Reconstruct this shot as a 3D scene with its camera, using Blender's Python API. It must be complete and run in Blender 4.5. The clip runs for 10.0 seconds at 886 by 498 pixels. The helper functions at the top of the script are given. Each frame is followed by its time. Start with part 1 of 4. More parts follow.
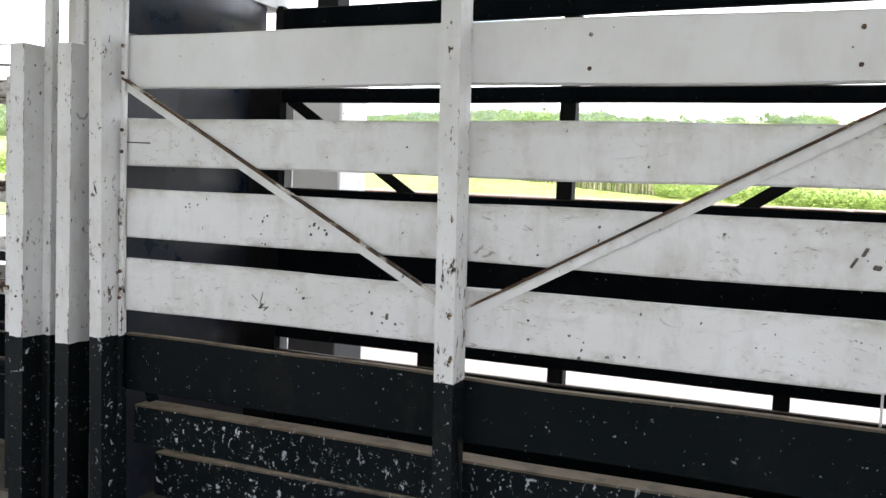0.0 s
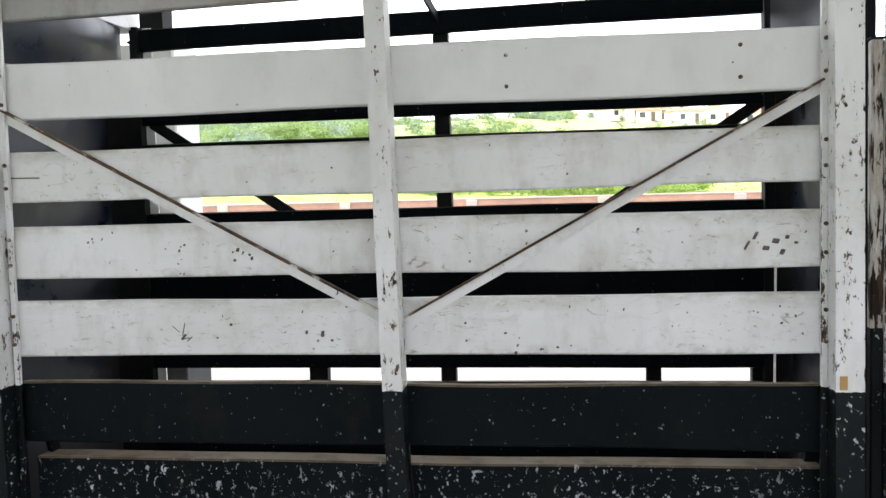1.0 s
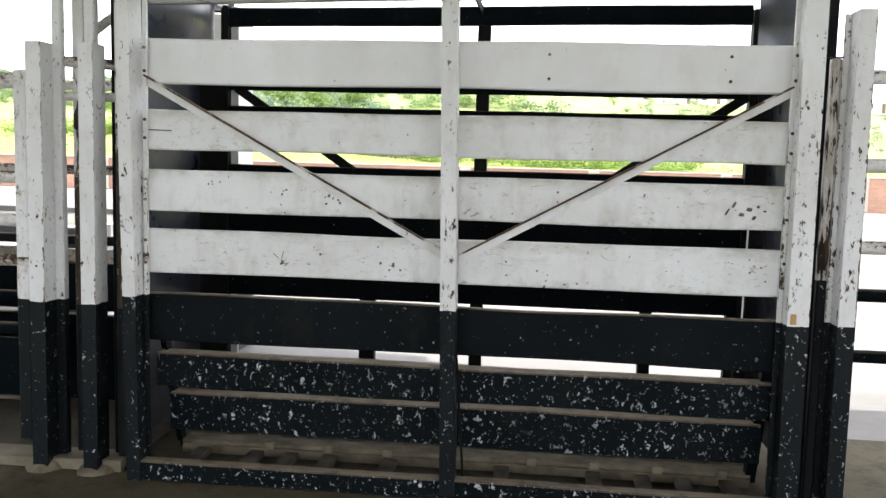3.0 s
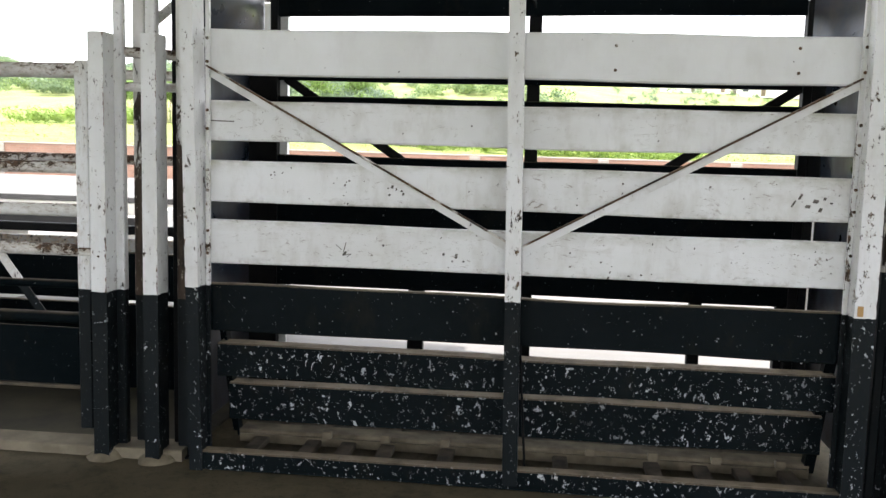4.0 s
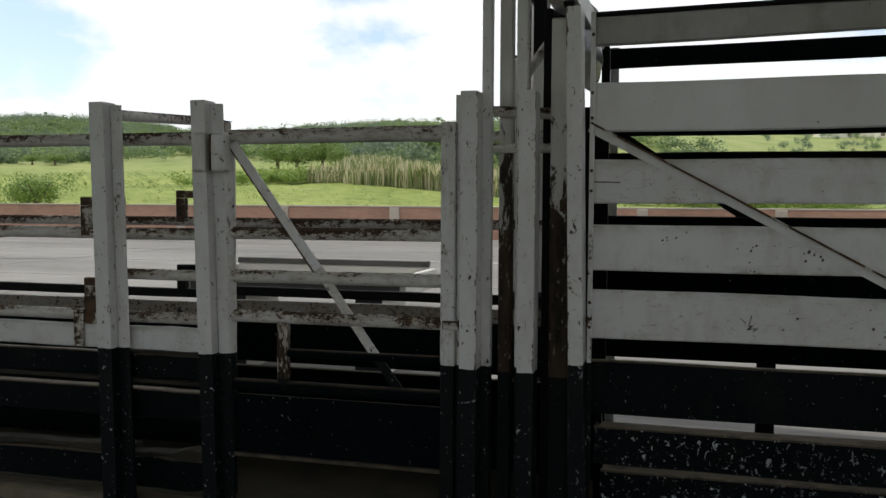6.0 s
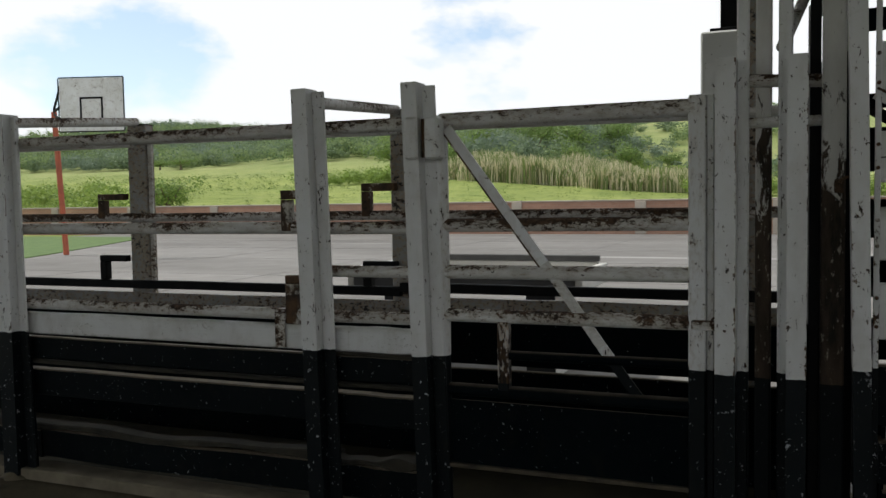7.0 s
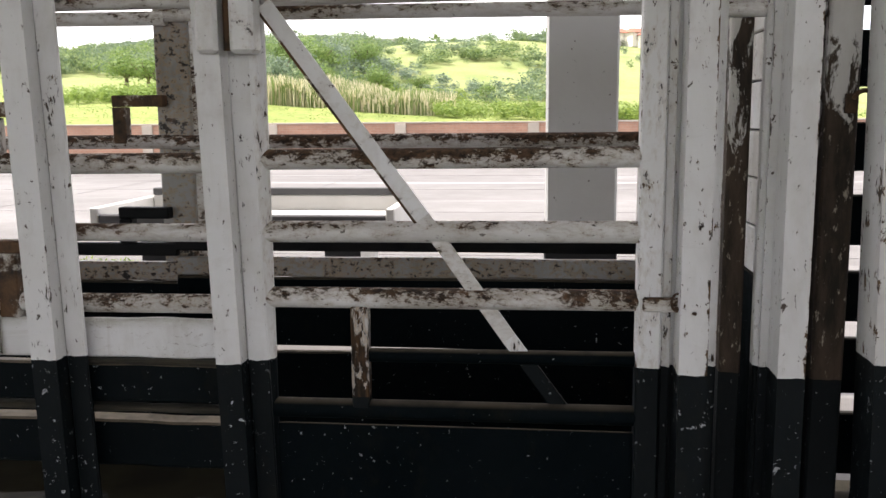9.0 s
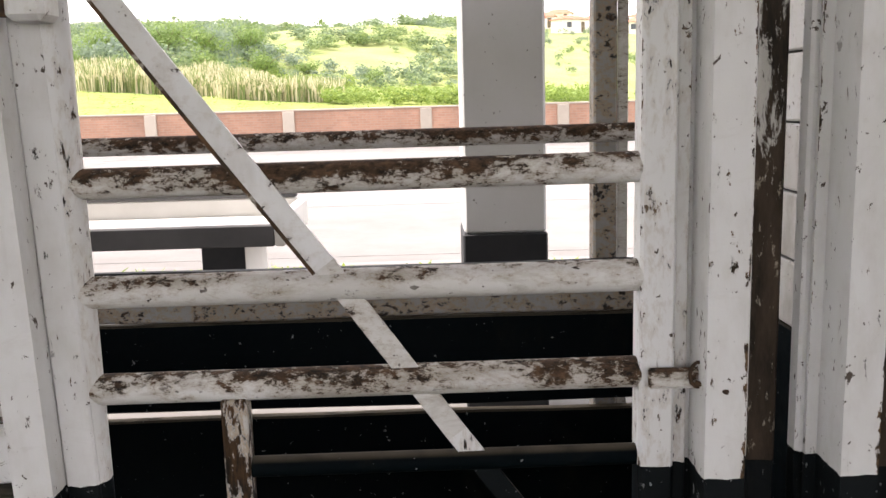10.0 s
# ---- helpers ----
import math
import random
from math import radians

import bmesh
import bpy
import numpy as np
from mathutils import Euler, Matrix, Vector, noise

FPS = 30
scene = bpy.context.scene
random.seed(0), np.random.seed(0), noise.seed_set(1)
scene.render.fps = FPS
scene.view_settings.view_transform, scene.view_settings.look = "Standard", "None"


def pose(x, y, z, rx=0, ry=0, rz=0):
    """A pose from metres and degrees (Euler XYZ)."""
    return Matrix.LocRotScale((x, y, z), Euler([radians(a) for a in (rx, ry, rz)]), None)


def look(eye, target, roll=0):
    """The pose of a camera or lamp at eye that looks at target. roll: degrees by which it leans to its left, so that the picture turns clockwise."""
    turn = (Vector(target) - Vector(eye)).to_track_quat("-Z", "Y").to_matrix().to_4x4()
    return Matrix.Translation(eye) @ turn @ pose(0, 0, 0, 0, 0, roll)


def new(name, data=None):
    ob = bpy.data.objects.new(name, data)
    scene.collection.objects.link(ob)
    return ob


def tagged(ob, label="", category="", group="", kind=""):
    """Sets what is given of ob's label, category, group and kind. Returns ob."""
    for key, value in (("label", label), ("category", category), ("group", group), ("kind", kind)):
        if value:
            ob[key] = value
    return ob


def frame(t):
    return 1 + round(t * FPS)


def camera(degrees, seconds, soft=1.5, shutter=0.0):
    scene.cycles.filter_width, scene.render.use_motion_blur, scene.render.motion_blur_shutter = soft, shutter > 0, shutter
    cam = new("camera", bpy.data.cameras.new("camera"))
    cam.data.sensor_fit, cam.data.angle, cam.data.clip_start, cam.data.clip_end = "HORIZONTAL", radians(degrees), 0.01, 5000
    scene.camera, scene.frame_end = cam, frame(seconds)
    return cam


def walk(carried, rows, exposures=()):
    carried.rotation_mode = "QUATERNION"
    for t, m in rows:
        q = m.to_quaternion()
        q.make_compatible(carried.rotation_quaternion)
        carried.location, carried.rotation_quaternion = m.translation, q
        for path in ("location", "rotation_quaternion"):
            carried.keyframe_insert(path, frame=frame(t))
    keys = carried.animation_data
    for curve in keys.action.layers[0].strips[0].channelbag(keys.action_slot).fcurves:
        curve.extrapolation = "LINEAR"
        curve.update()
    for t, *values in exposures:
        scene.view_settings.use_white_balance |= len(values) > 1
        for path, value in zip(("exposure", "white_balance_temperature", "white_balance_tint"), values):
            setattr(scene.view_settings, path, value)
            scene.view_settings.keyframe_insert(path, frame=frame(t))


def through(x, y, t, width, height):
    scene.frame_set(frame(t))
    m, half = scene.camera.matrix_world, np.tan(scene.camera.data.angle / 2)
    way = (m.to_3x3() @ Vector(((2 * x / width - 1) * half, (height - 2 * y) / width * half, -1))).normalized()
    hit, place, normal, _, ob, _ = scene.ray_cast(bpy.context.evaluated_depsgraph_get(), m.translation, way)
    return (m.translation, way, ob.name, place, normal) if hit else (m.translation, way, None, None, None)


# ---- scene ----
cam = camera(53.5, 10.0)
PATH = [
    (0, (-0.105, 0.148, 1.393), (-0.867, 1.992, 1.254), 2.3),
    (0.5, (-0.413, 0.125, 1.425), (-0.889, 2.059, 1.309), -1.6),
    (1, (-0.581, -0.127, 1.424), (-0.838, 1.849, 1.298), -1.5),
    (1.5, (-0.655, -0.416, 1.425), (-0.835, 1.559, 1.174), -0.9),
    (1.8, (-0.655, -0.534, 1.412), (-0.908, 1.441, 1.207), -1.8),
    (2, (-0.555, -0.613, 1.401), (-0.993, 1.332, 1.238), -2.7),
    (2.5, (-0.677, -0.853, 1.388), (-1.004, 1.106, 1.195), 0.3),
    (2.7, (-0.7, -0.91, 1.4), (-0.959, 1.06, 1.206), 1.5),
    (3.8, (-0.945, -1.082, 1.425), (-1.141, 0.892, 1.198), 1.5),
    (4, (-1.006, -1.014, 1.422), (-1.23, 0.957, 1.195), 1.6),
    (4.5, (-1.223, -0.882, 1.427), (-1.54, 1.085, 1.275), -0.5),
    (5, (-1.469, -0.797, 1.422), (-1.953, 1.138, 1.295), -0.1),
    (5.5, (-1.816, -0.825, 1.441), (-2.174, 1.14, 1.351), 0.3),
    (6, (-2.119, -0.831, 1.438), (-2.65, 1.093, 1.328), 0.3),
    (6.2, (-2.252, -0.806, 1.429), (-2.911, 1.08, 1.326), 0.3),
    (7.3, (-2.872, -0.579, 1.400), (-3.642, 1.263, 1.277), -1),
    (7.5, (-2.985, -0.537, 1.416), (-3.646, 1.345, 1.266), -1),
    (8, (-3.176, -0.284, 1.398), (-3.662, 1.645, 1.187), -0.6),
    (8.3, (-3.237, -0.036, 1.395), (-3.68, 1.906, 1.210), -0.1),
    (8.5, (-3.275, 0.098, 1.416), (-3.697, 2.044, 1.236), 0.1),
    (9, (-3.378, 0.471, 1.396), (-3.598, 2.437, 1.098), -0.5),
    (9.5, (-3.505, 0.824, 1.432), (-3.467, 2.8, 1.122), -0.7),
    (9.8, (-3.497, 1.065, 1.425), (-3.532, 3.04, 1.065), -1.2),
    (10, (-3.492, 1.232, 1.416), (-3.473, 3.204, 1.081), -1.6),
]
EXPOSURES = [
    (0.0, 1.37, 6210, 14), (0.5, 1.39, 6220, 13), (1.0, 1.35, 6230, 13), (1.5, 1.72, 6250, 13), (2.0, 1.38, 6290, 12), (2.5, 1.41, 6300, 12), (4.0, 1.36, 6300, 12), (4.5, 0.86, 6300, 11), (5.0, 0.28, 6350, 10), (5.5, -0.29, 6380, 9), (6.0, -0.74, 6380, 8),
    (7.5, -0.84, 6380, 8), (8.0, -0.39, 6500, 10), (8.5, -0.12, 6500, 13), (9.0, 0.62, 6500, 17), (9.5, 0.93, 6600, 20), (10.0, 1.04, 6700, 19),
]
walk(cam, [(t, look(eye, target, roll)) for t, eye, target, roll in PATH], EXPOSURES)

# ---- world and sun ----
def make_world():
    w = bpy.data.worlds.new("sky")
    scene.world = w
    w.use_nodes = True
    nt = w.node_tree
    nt.nodes.clear()
    out = nt.nodes.new("ShaderNodeOutputWorld")
    bg = nt.nodes.new("ShaderNodeBackground")
    sky = nt.nodes.new("ShaderNodeTexSky")
    sky.sky_type = "NISHITA"
    sky.sun_disc = False
    sky.sun_elevation = radians(60)
    sky.sun_rotation = radians(-80)
    sky.altitude = 300
    tc = nt.nodes.new("ShaderNodeTexCoord")
    mp = nt.nodes.new("ShaderNodeMapping")
    mp.inputs["Scale"].default_value = (1.6, 1.6, 3.0)
    mp.inputs["Location"].default_value = (0.35, 0.1, 0.2)
    nz = nt.nodes.new("ShaderNodeTexNoise")
    nz.inputs["Scale"].default_value = 2.6
    nz.inputs["Detail"].default_value = 7
    nz.inputs["Roughness"].default_value = 0.55
    rp = nt.nodes.new("ShaderNodeValToRGB")
    rp.color_ramp.elements[0].position = 0.375
    rp.color_ramp.elements[0].color = (0.22, 0.22, 0.22, 1)
    rp.color_ramp.elements[1].position = 0.46
    mix = nt.nodes.new("ShaderNodeMixRGB")
    mix.inputs["Color2"].default_value = (15.0, 15.0, 15.0, 1)
    L = nt.links.new
    L(tc.outputs["Generated"], mp.inputs["Vector"])
    L(mp.outputs["Vector"], nz.inputs["Vector"])
    L(nz.outputs["Fac"], rp.inputs["Fac"])
    L(rp.outputs["Color"], mix.inputs["Fac"])
    lift = nt.nodes.new("ShaderNodeVectorMath")
    lift.operation = "SCALE"
    lift.inputs["Scale"].default_value = 2.3
    L(sky.outputs["Color"], lift.inputs[0])
    L(lift.outputs[0], mix.inputs["Color1"])
    L(mix.outputs["Color"], bg.inputs["Color"])
    bg.inputs["Strength"].default_value = 0.12
    L(bg.outputs["Background"], out.inputs["Surface"])


make_world()
sun_data = bpy.data.lights.new("sun", "SUN")
sun_data.energy, sun_data.angle, sun_data.color = 4.9, radians(0.6), (1.0, 0.95, 0.87)
sun = new("sun", sun_data)
sun.matrix_world = look((-15.0, 1.8, 26.0), (0, 0, 0))


# ---- materials ----
class Mat:
    """A small builder of node materials."""

    def __init__(self, name, rough=0.6, metal=0.0, spec=0.5):
        self.m = bpy.data.materials.new(name)
        self.m.use_nodes = True
        self.nt = self.m.node_tree
        self.b = self.nt.nodes["Principled BSDF"]
        self.b.inputs["Roughness"].default_value = rough
        self.b.inputs["Metallic"].default_value = metal
        self.b.inputs["Specular IOR Level"].default_value = spec
        self.geo = self.n("ShaderNodeNewGeometry")
        self.tc = self.n("ShaderNodeTexCoord")
        self.info = self.n("ShaderNodeObjectInfo")

    def n(self, kind, **sets):
        node = self.nt.nodes.new(kind)
        for k, v in sets.items():
            node.inputs[k].default_value = v
        return node

    def link(self, a, b):
        self.nt.links.new(a, b)

    def where(self, scale=(1, 1, 1)):
        """World place, shifted a little by each object's random number."""
        add = self.n("ShaderNodeVectorMath")
        add.operation = "ADD"
        mul = self.n("ShaderNodeVectorMath")
        mul.operation = "SCALE"
        mul.inputs[0].default_value = (13.0, 7.0, 3.0)
        self.link(self.info.outputs["Random"], mul.inputs["Scale"])
        self.link(self.geo.outputs["Position"], add.inputs[0])
        self.link(mul.outputs[0], add.inputs[1])
        mp = self.n("ShaderNodeMapping", Scale=scale)
        self.link(add.outputs[0], mp.inputs["Vector"])
        return mp.outputs["Vector"]

    def noise(self, scale, detail=4, rough=0.55, stretch=(1, 1, 1), distort=0.0):
        nz = self.n("ShaderNodeTexNoise", Scale=scale, Detail=detail, Roughness=rough, Distortion=distort)
        self.link(self.where(stretch), nz.inputs["Vector"])
        return nz.outputs["Fac"]

    def ramp(self, fac, lo, hi, c0=(0, 0, 0), c1=(1, 1, 1)):
        r = self.n("ShaderNodeValToRGB")
        r.color_ramp.elements[0].position, r.color_ramp.elements[1].position = lo, hi
        r.color_ramp.elements[0].color, r.color_ramp.elements[1].color = (*c0, 1), (*c1, 1)
        self.link(fac, r.inputs["Fac"])
        return r.outputs["Color"]

    def mix(self, fac, a, b, mode="MIX"):
        mx = self.n("ShaderNodeMixRGB")
        mx.blend_type = mode
        for sock, v in ((mx.inputs["Fac"], fac), (mx.inputs["Color1"], a), (mx.inputs["Color2"], b)):
            if isinstance(v, (int, float)):
                sock.default_value = v
            elif isinstance(v, tuple):
                sock.default_value = (*v, 1)
            else:
                self.link(v, sock)
        return mx.outputs["Color"]

    def math(self, op, a, b=0.0):
        mt = self.n("ShaderNodeMath")
        mt.operation = op
        for sock, v in ((mt.inputs[0], a), (mt.inputs[1], b)):
            if isinstance(v, (int, float)):
                sock.default_value = v
            else:
                self.link(v, sock)
        return mt.outputs[0]

    def sep(self, vec):
        s = self.n("ShaderNodeSeparateXYZ")
        self.link(vec, s.inputs[0])
        return s.outputs

    def bump(self, height, strength=0.3, dist=0.01):
        bp = self.n("ShaderNodeBump", Strength=strength, Distance=dist)
        self.link(height, bp.inputs["Height"])
        self.link(bp.outputs["Normal"], self.b.inputs["Normal"])

    def color(self, c):
        if isinstance(c, tuple):
            self.b.inputs["Base Color"].default_value = (*c, 1)
        else:
            self.link(c, self.b.inputs["Base Color"])
        return self.m

    def rough(self, r):
        self.link(r, self.b.inputs["Roughness"])


RUST = (0.013, 0.0092, 0.0062)
RUST2 = (0.105, 0.055, 0.023)
DARK = (0.0013, 0.0032, 0.0042)


def white_coat(k, chips=0.5, rust=0.0, stain=0.5, dirt_shade=1.0, run=(0.75, 1, 1), rust_below=None):
    """White enamel: dirty film, streaks, small chips and, where asked, patches of rust. The dirt factor says how much
    an old film of dirt lets through; low values also paint in shade.
    """
    film = k.ramp(k.noise(1.7, 5, 0.6), 0.30, 0.72, (0.575, 0.572, 0.552), (0.695, 0.697, 0.695))
    grime = k.ramp(k.noise(9, 6, 0.65, (1, 1, 0.45)), 0.50, 0.78, (1, 1, 1), (0.60, 0.56, 0.50))
    c = k.mix(stain, film, grime, "MULTIPLY")
    if dirt_shade < 1:
        c = k.mix(1.0, c, k.ramp(k.noise(3.0, 6, 0.65), 0.25, 0.7, (dirt_shade * 0.8, dirt_shade * 0.76, dirt_shade * 0.70), (min(1, dirt_shade * 1.15),) * 3), "MULTIPLY")
    smear = k.ramp(k.noise(4.2, 7, 0.7, (1, 1, 0.3), 1.2), 0.60, 0.74, (0, 0, 0), (1, 1, 1))
    c = k.mix(k.math("MULTIPLY", smear, 0.35 * stain), c, (0.33, 0.30, 0.26))
    scuff = k.ramp(k.noise(6.5, 8, 0.72, (0.55, 1, 1.5), 2.0), 0.57, 0.70)
    c = k.mix(k.math("MULTIPLY", scuff, 0.42 * stain), c, (0.36, 0.32, 0.275))
    drip = k.math("MULTIPLY", k.ramp(k.noise(30, 3, 0.6, (1, 1, 0.07)), 0.60, 0.70), k.ramp(k.noise(2.6, 3, 0.6), 0.52, 0.66))
    c = k.mix(k.math("MULTIPLY", drip, 0.38 * stain), c, (0.30, 0.25, 0.19))
    spots = k.ramp(k.noise(44, 4, 0.65, (1, 1, 0.7), 0.3), 0.725 - 0.05 * chips, 0.75 - 0.05 * chips)
    nicks = k.ramp(k.noise(13, 5, 0.7, (run[0] * 1.3, 1, run[2] * 1.4), 1.6), 0.725 - 0.03 * chips, 0.75 - 0.03 * chips)
    c = k.mix(k.math("MULTIPLY", nicks, 0.7), c, (0.16, 0.15, 0.14))
    c = k.mix(spots, c, (0.07, 0.055, 0.045))
    if rust > 0:
        patch = k.math("ADD", k.math("MULTIPLY", k.noise(7.0, 3, 0.5), 0.30), k.math("MULTIPLY", k.noise(46, 6, 0.68, run, 0.2), 0.70))
        edge = 0.605 - 0.115 * rust
        if rust_below is not None:
            z = k.sep(k.geo.outputs["Position"])[2]
            patch = k.math("ADD", patch, k.ramp(k.math("MULTIPLY", z, 0.25), (rust_below - 0.6) / 4, (rust_below + 0.8) / 4, (0.13, 0.13, 0.13), (0, 0, 0)))
        rc = k.mix(k.ramp(k.noise(30, 6, 0.7, (run[0], run[1], run[2] * 0.5)), 0.46, 0.70), RUST, RUST2)
        c = k.mix(k.ramp(patch, edge, edge + 0.035), c, rc)
        halo = k.ramp(patch, edge - 0.085, edge)
        c = k.mix(k.math("MULTIPLY", k.math("MULTIPLY", halo, k.math("LESS_THAN", patch, edge)), min(0.8, 1.7 * rust)), c, (0.29, 0.195, 0.10))
    return c


def dark_coat(k, flecks=0.5):
    """Blue-black gloss with flecks where the white undercoat or splashed lime shows, and dust on what faces up."""
    c = k.mix(k.ramp(k.noise(2.1, 5, 0.6), 0.35, 0.75), DARK, (0.0044, 0.0068, 0.0080))
    c = k.mix(k.ramp(k.noise(6, 6, 0.7, (1, 1, 0.6)), 0.55, 0.8), c, (0.010, 0.0100, 0.0078))
    cut = 0.71 - 0.10 * flecks
    f1 = k.ramp(k.noise(44, 5, 0.65, (1.0, 1, 0.8), 0.5), cut, cut + 0.035)
    gate = k.ramp(k.noise(3.1, 2), 0.32, 0.6)
    c = k.mix(k.math("MULTIPLY", f1, gate), c, (0.45, 0.47, 0.48))
    f2 = k.ramp(k.noise(70, 2, 0.5), 0.74 - 0.05 * flecks, 0.77 - 0.05 * flecks)
    c = k.mix(k.math("MULTIPLY", f2, 0.7), c, (0.25, 0.27, 0.28))
    return c


def dusted(k, c, amount=1.0, tint=(0.23, 0.19, 0.135)):
    up = k.sep(k.geo.outputs["Normal"])[2]
    dust = k.math("MULTIPLY", k.ramp(up, 0.55, 0.9), k.ramp(k.noise(11, 5), 0.28, 0.52, (0.45, 0.45, 0.45), (1, 1, 1)))
    return k.mix(k.math("MULTIPLY", dust, amount), c, tint)


def paint_white(name, chips=0.5, rust=0.0, stain=0.5, dirt_shade=1.0, lichen=0.0):
    """lichen: olive dirt that has settled along the upper edge of a plank. The dirt factor works as in white_coat."""
    k = Mat(name, 0.5, 0.0, 0.3)
    c = white_coat(k, chips, rust, stain, dirt_shade)
    if lichen > 0:
        scrape = k.math("MULTIPLY", k.ramp(k.noise(17, 8, 0.8, (0.6, 1, 1.3), 2.4), 0.575, 0.63), k.ramp(k.noise(2.3, 3, 0.6), 0.44, 0.58))
        c = k.mix(k.math("MULTIPLY", scrape, 0.75), c, (0.17, 0.128, 0.095))
        h = k.sep(k.tc.outputs["Generated"])[2]
        grow = k.math("MULTIPLY", k.ramp(h, 0.72, 0.97), k.ramp(k.noise(3.4, 7, 0.75, (1, 1, 2)), 0.42, 0.62))
        c = k.mix(k.math("MULTIPLY", grow, lichen), c, (0.23, 0.215, 0.13))
        foot = k.math("MULTIPLY", k.ramp(h, 0.03, 0.20, (1, 1, 1), (0, 0, 0)), k.ramp(k.noise(7, 7, 0.75), 0.50, 0.66))
        c = k.mix(k.math("MULTIPLY", foot, lichen), c, (0.16, 0.12, 0.085))
    k.color(c)
    k.rough(k.ramp(k.noise(6, 4), 0.3, 0.8, (0.38, 0.38, 0.38), (0.72, 0.72, 0.72)))
    k.bump(k.noise(18, 7, 0.75), 0.32, 0.004)
    return k.m


def paint_rail(name, rust):
    """Old white enamel on tube: grime and rust creep along its upper side in long ragged patches, with small dark pits between."""
    k = Mat(name, 0.6, 0.0, 0.25)
    c = k.ramp(k.noise(5, 6, 0.65, (0.5, 1, 1)), 0.30, 0.70, (0.47, 0.455, 0.42), (0.69, 0.685, 0.665))
    grime = k.ramp(k.noise(21, 7, 0.72, (0.35, 1, 1), 0.8), 0.50, 0.66)
    c = k.mix(k.math("MULTIPLY", grime, 0.55), c, (0.30, 0.265, 0.215))
    up = k.math("MULTIPLY", k.math("ADD", k.sep(k.geo.outputs["Normal"])[2], 0.35), 0.06)
    patch = k.math("ADD", k.math("MULTIPLY", k.noise(2.6, 3, 0.5, (0.9, 1, 1)), 0.34), k.math("MULTIPLY", k.noise(42, 9, 0.80, (0.55, 1, 1)), 0.66))
    patch = k.math("ADD", patch, up)
    edge = 0.595 - 0.095 * rust
    halo = k.ramp(patch, edge - 0.07, edge)
    c = k.mix(k.math("MULTIPLY", halo, 0.5), c, (0.31, 0.24, 0.165))
    rc = k.mix(k.ramp(k.noise(60, 7, 0.75, (0.6, 1, 1)), 0.40, 0.68), (0.016, 0.012, 0.009), (0.135, 0.078, 0.044))
    c = k.mix(k.ramp(patch, edge, edge + 0.03), c, rc)
    pits = k.ramp(k.noise(62, 3, 0.6, (0.7, 1, 1), 0.3), 0.655, 0.68)
    c = k.mix(k.math("MULTIPLY", pits, k.ramp(k.noise(4, 3), 0.38, 0.58)), c, (0.045, 0.032, 0.024))
    k.color(c)
    k.rough(k.ramp(patch, edge - 0.05, edge + 0.03, (0.45, 0.45, 0.45), (0.9, 0.9, 0.9)))
    k.bump(k.math("MULTIPLY", k.ramp(patch, edge - 0.02, edge + 0.02, (1, 1, 1), (0, 0, 0)), 1.0), 0.5, 0.003)
    return k.m


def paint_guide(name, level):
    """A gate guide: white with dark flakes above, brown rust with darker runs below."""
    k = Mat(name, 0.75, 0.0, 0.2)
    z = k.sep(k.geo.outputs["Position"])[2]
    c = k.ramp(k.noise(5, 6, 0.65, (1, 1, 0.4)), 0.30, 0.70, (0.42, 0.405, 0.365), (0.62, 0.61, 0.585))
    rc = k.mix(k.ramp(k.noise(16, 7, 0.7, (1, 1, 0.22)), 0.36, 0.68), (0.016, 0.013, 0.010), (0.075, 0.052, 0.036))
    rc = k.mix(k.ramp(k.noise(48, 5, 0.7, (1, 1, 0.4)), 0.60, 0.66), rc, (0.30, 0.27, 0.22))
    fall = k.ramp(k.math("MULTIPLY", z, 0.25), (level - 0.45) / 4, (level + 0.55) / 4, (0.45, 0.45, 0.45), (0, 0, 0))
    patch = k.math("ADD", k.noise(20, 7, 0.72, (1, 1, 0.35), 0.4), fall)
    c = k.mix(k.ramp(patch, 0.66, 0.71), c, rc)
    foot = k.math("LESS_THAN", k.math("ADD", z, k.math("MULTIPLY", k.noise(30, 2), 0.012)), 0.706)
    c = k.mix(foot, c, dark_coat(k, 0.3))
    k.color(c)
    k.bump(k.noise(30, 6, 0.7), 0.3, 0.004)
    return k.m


def paint_dark(name, flecks=0.5, gloss=0.42, dust=1.0, spec=0.06):
    k = Mat(name, gloss, 0.0, spec)
    k.color(dusted(k, dark_coat(k, flecks), dust))
    k.rough(k.ramp(k.noise(7, 4), 0.3, 0.8, (gloss,) * 3, (gloss + 0.3,) * 3))
    k.bump(k.noise(16, 6, 0.7), 0.25, 0.004)
    return k.m


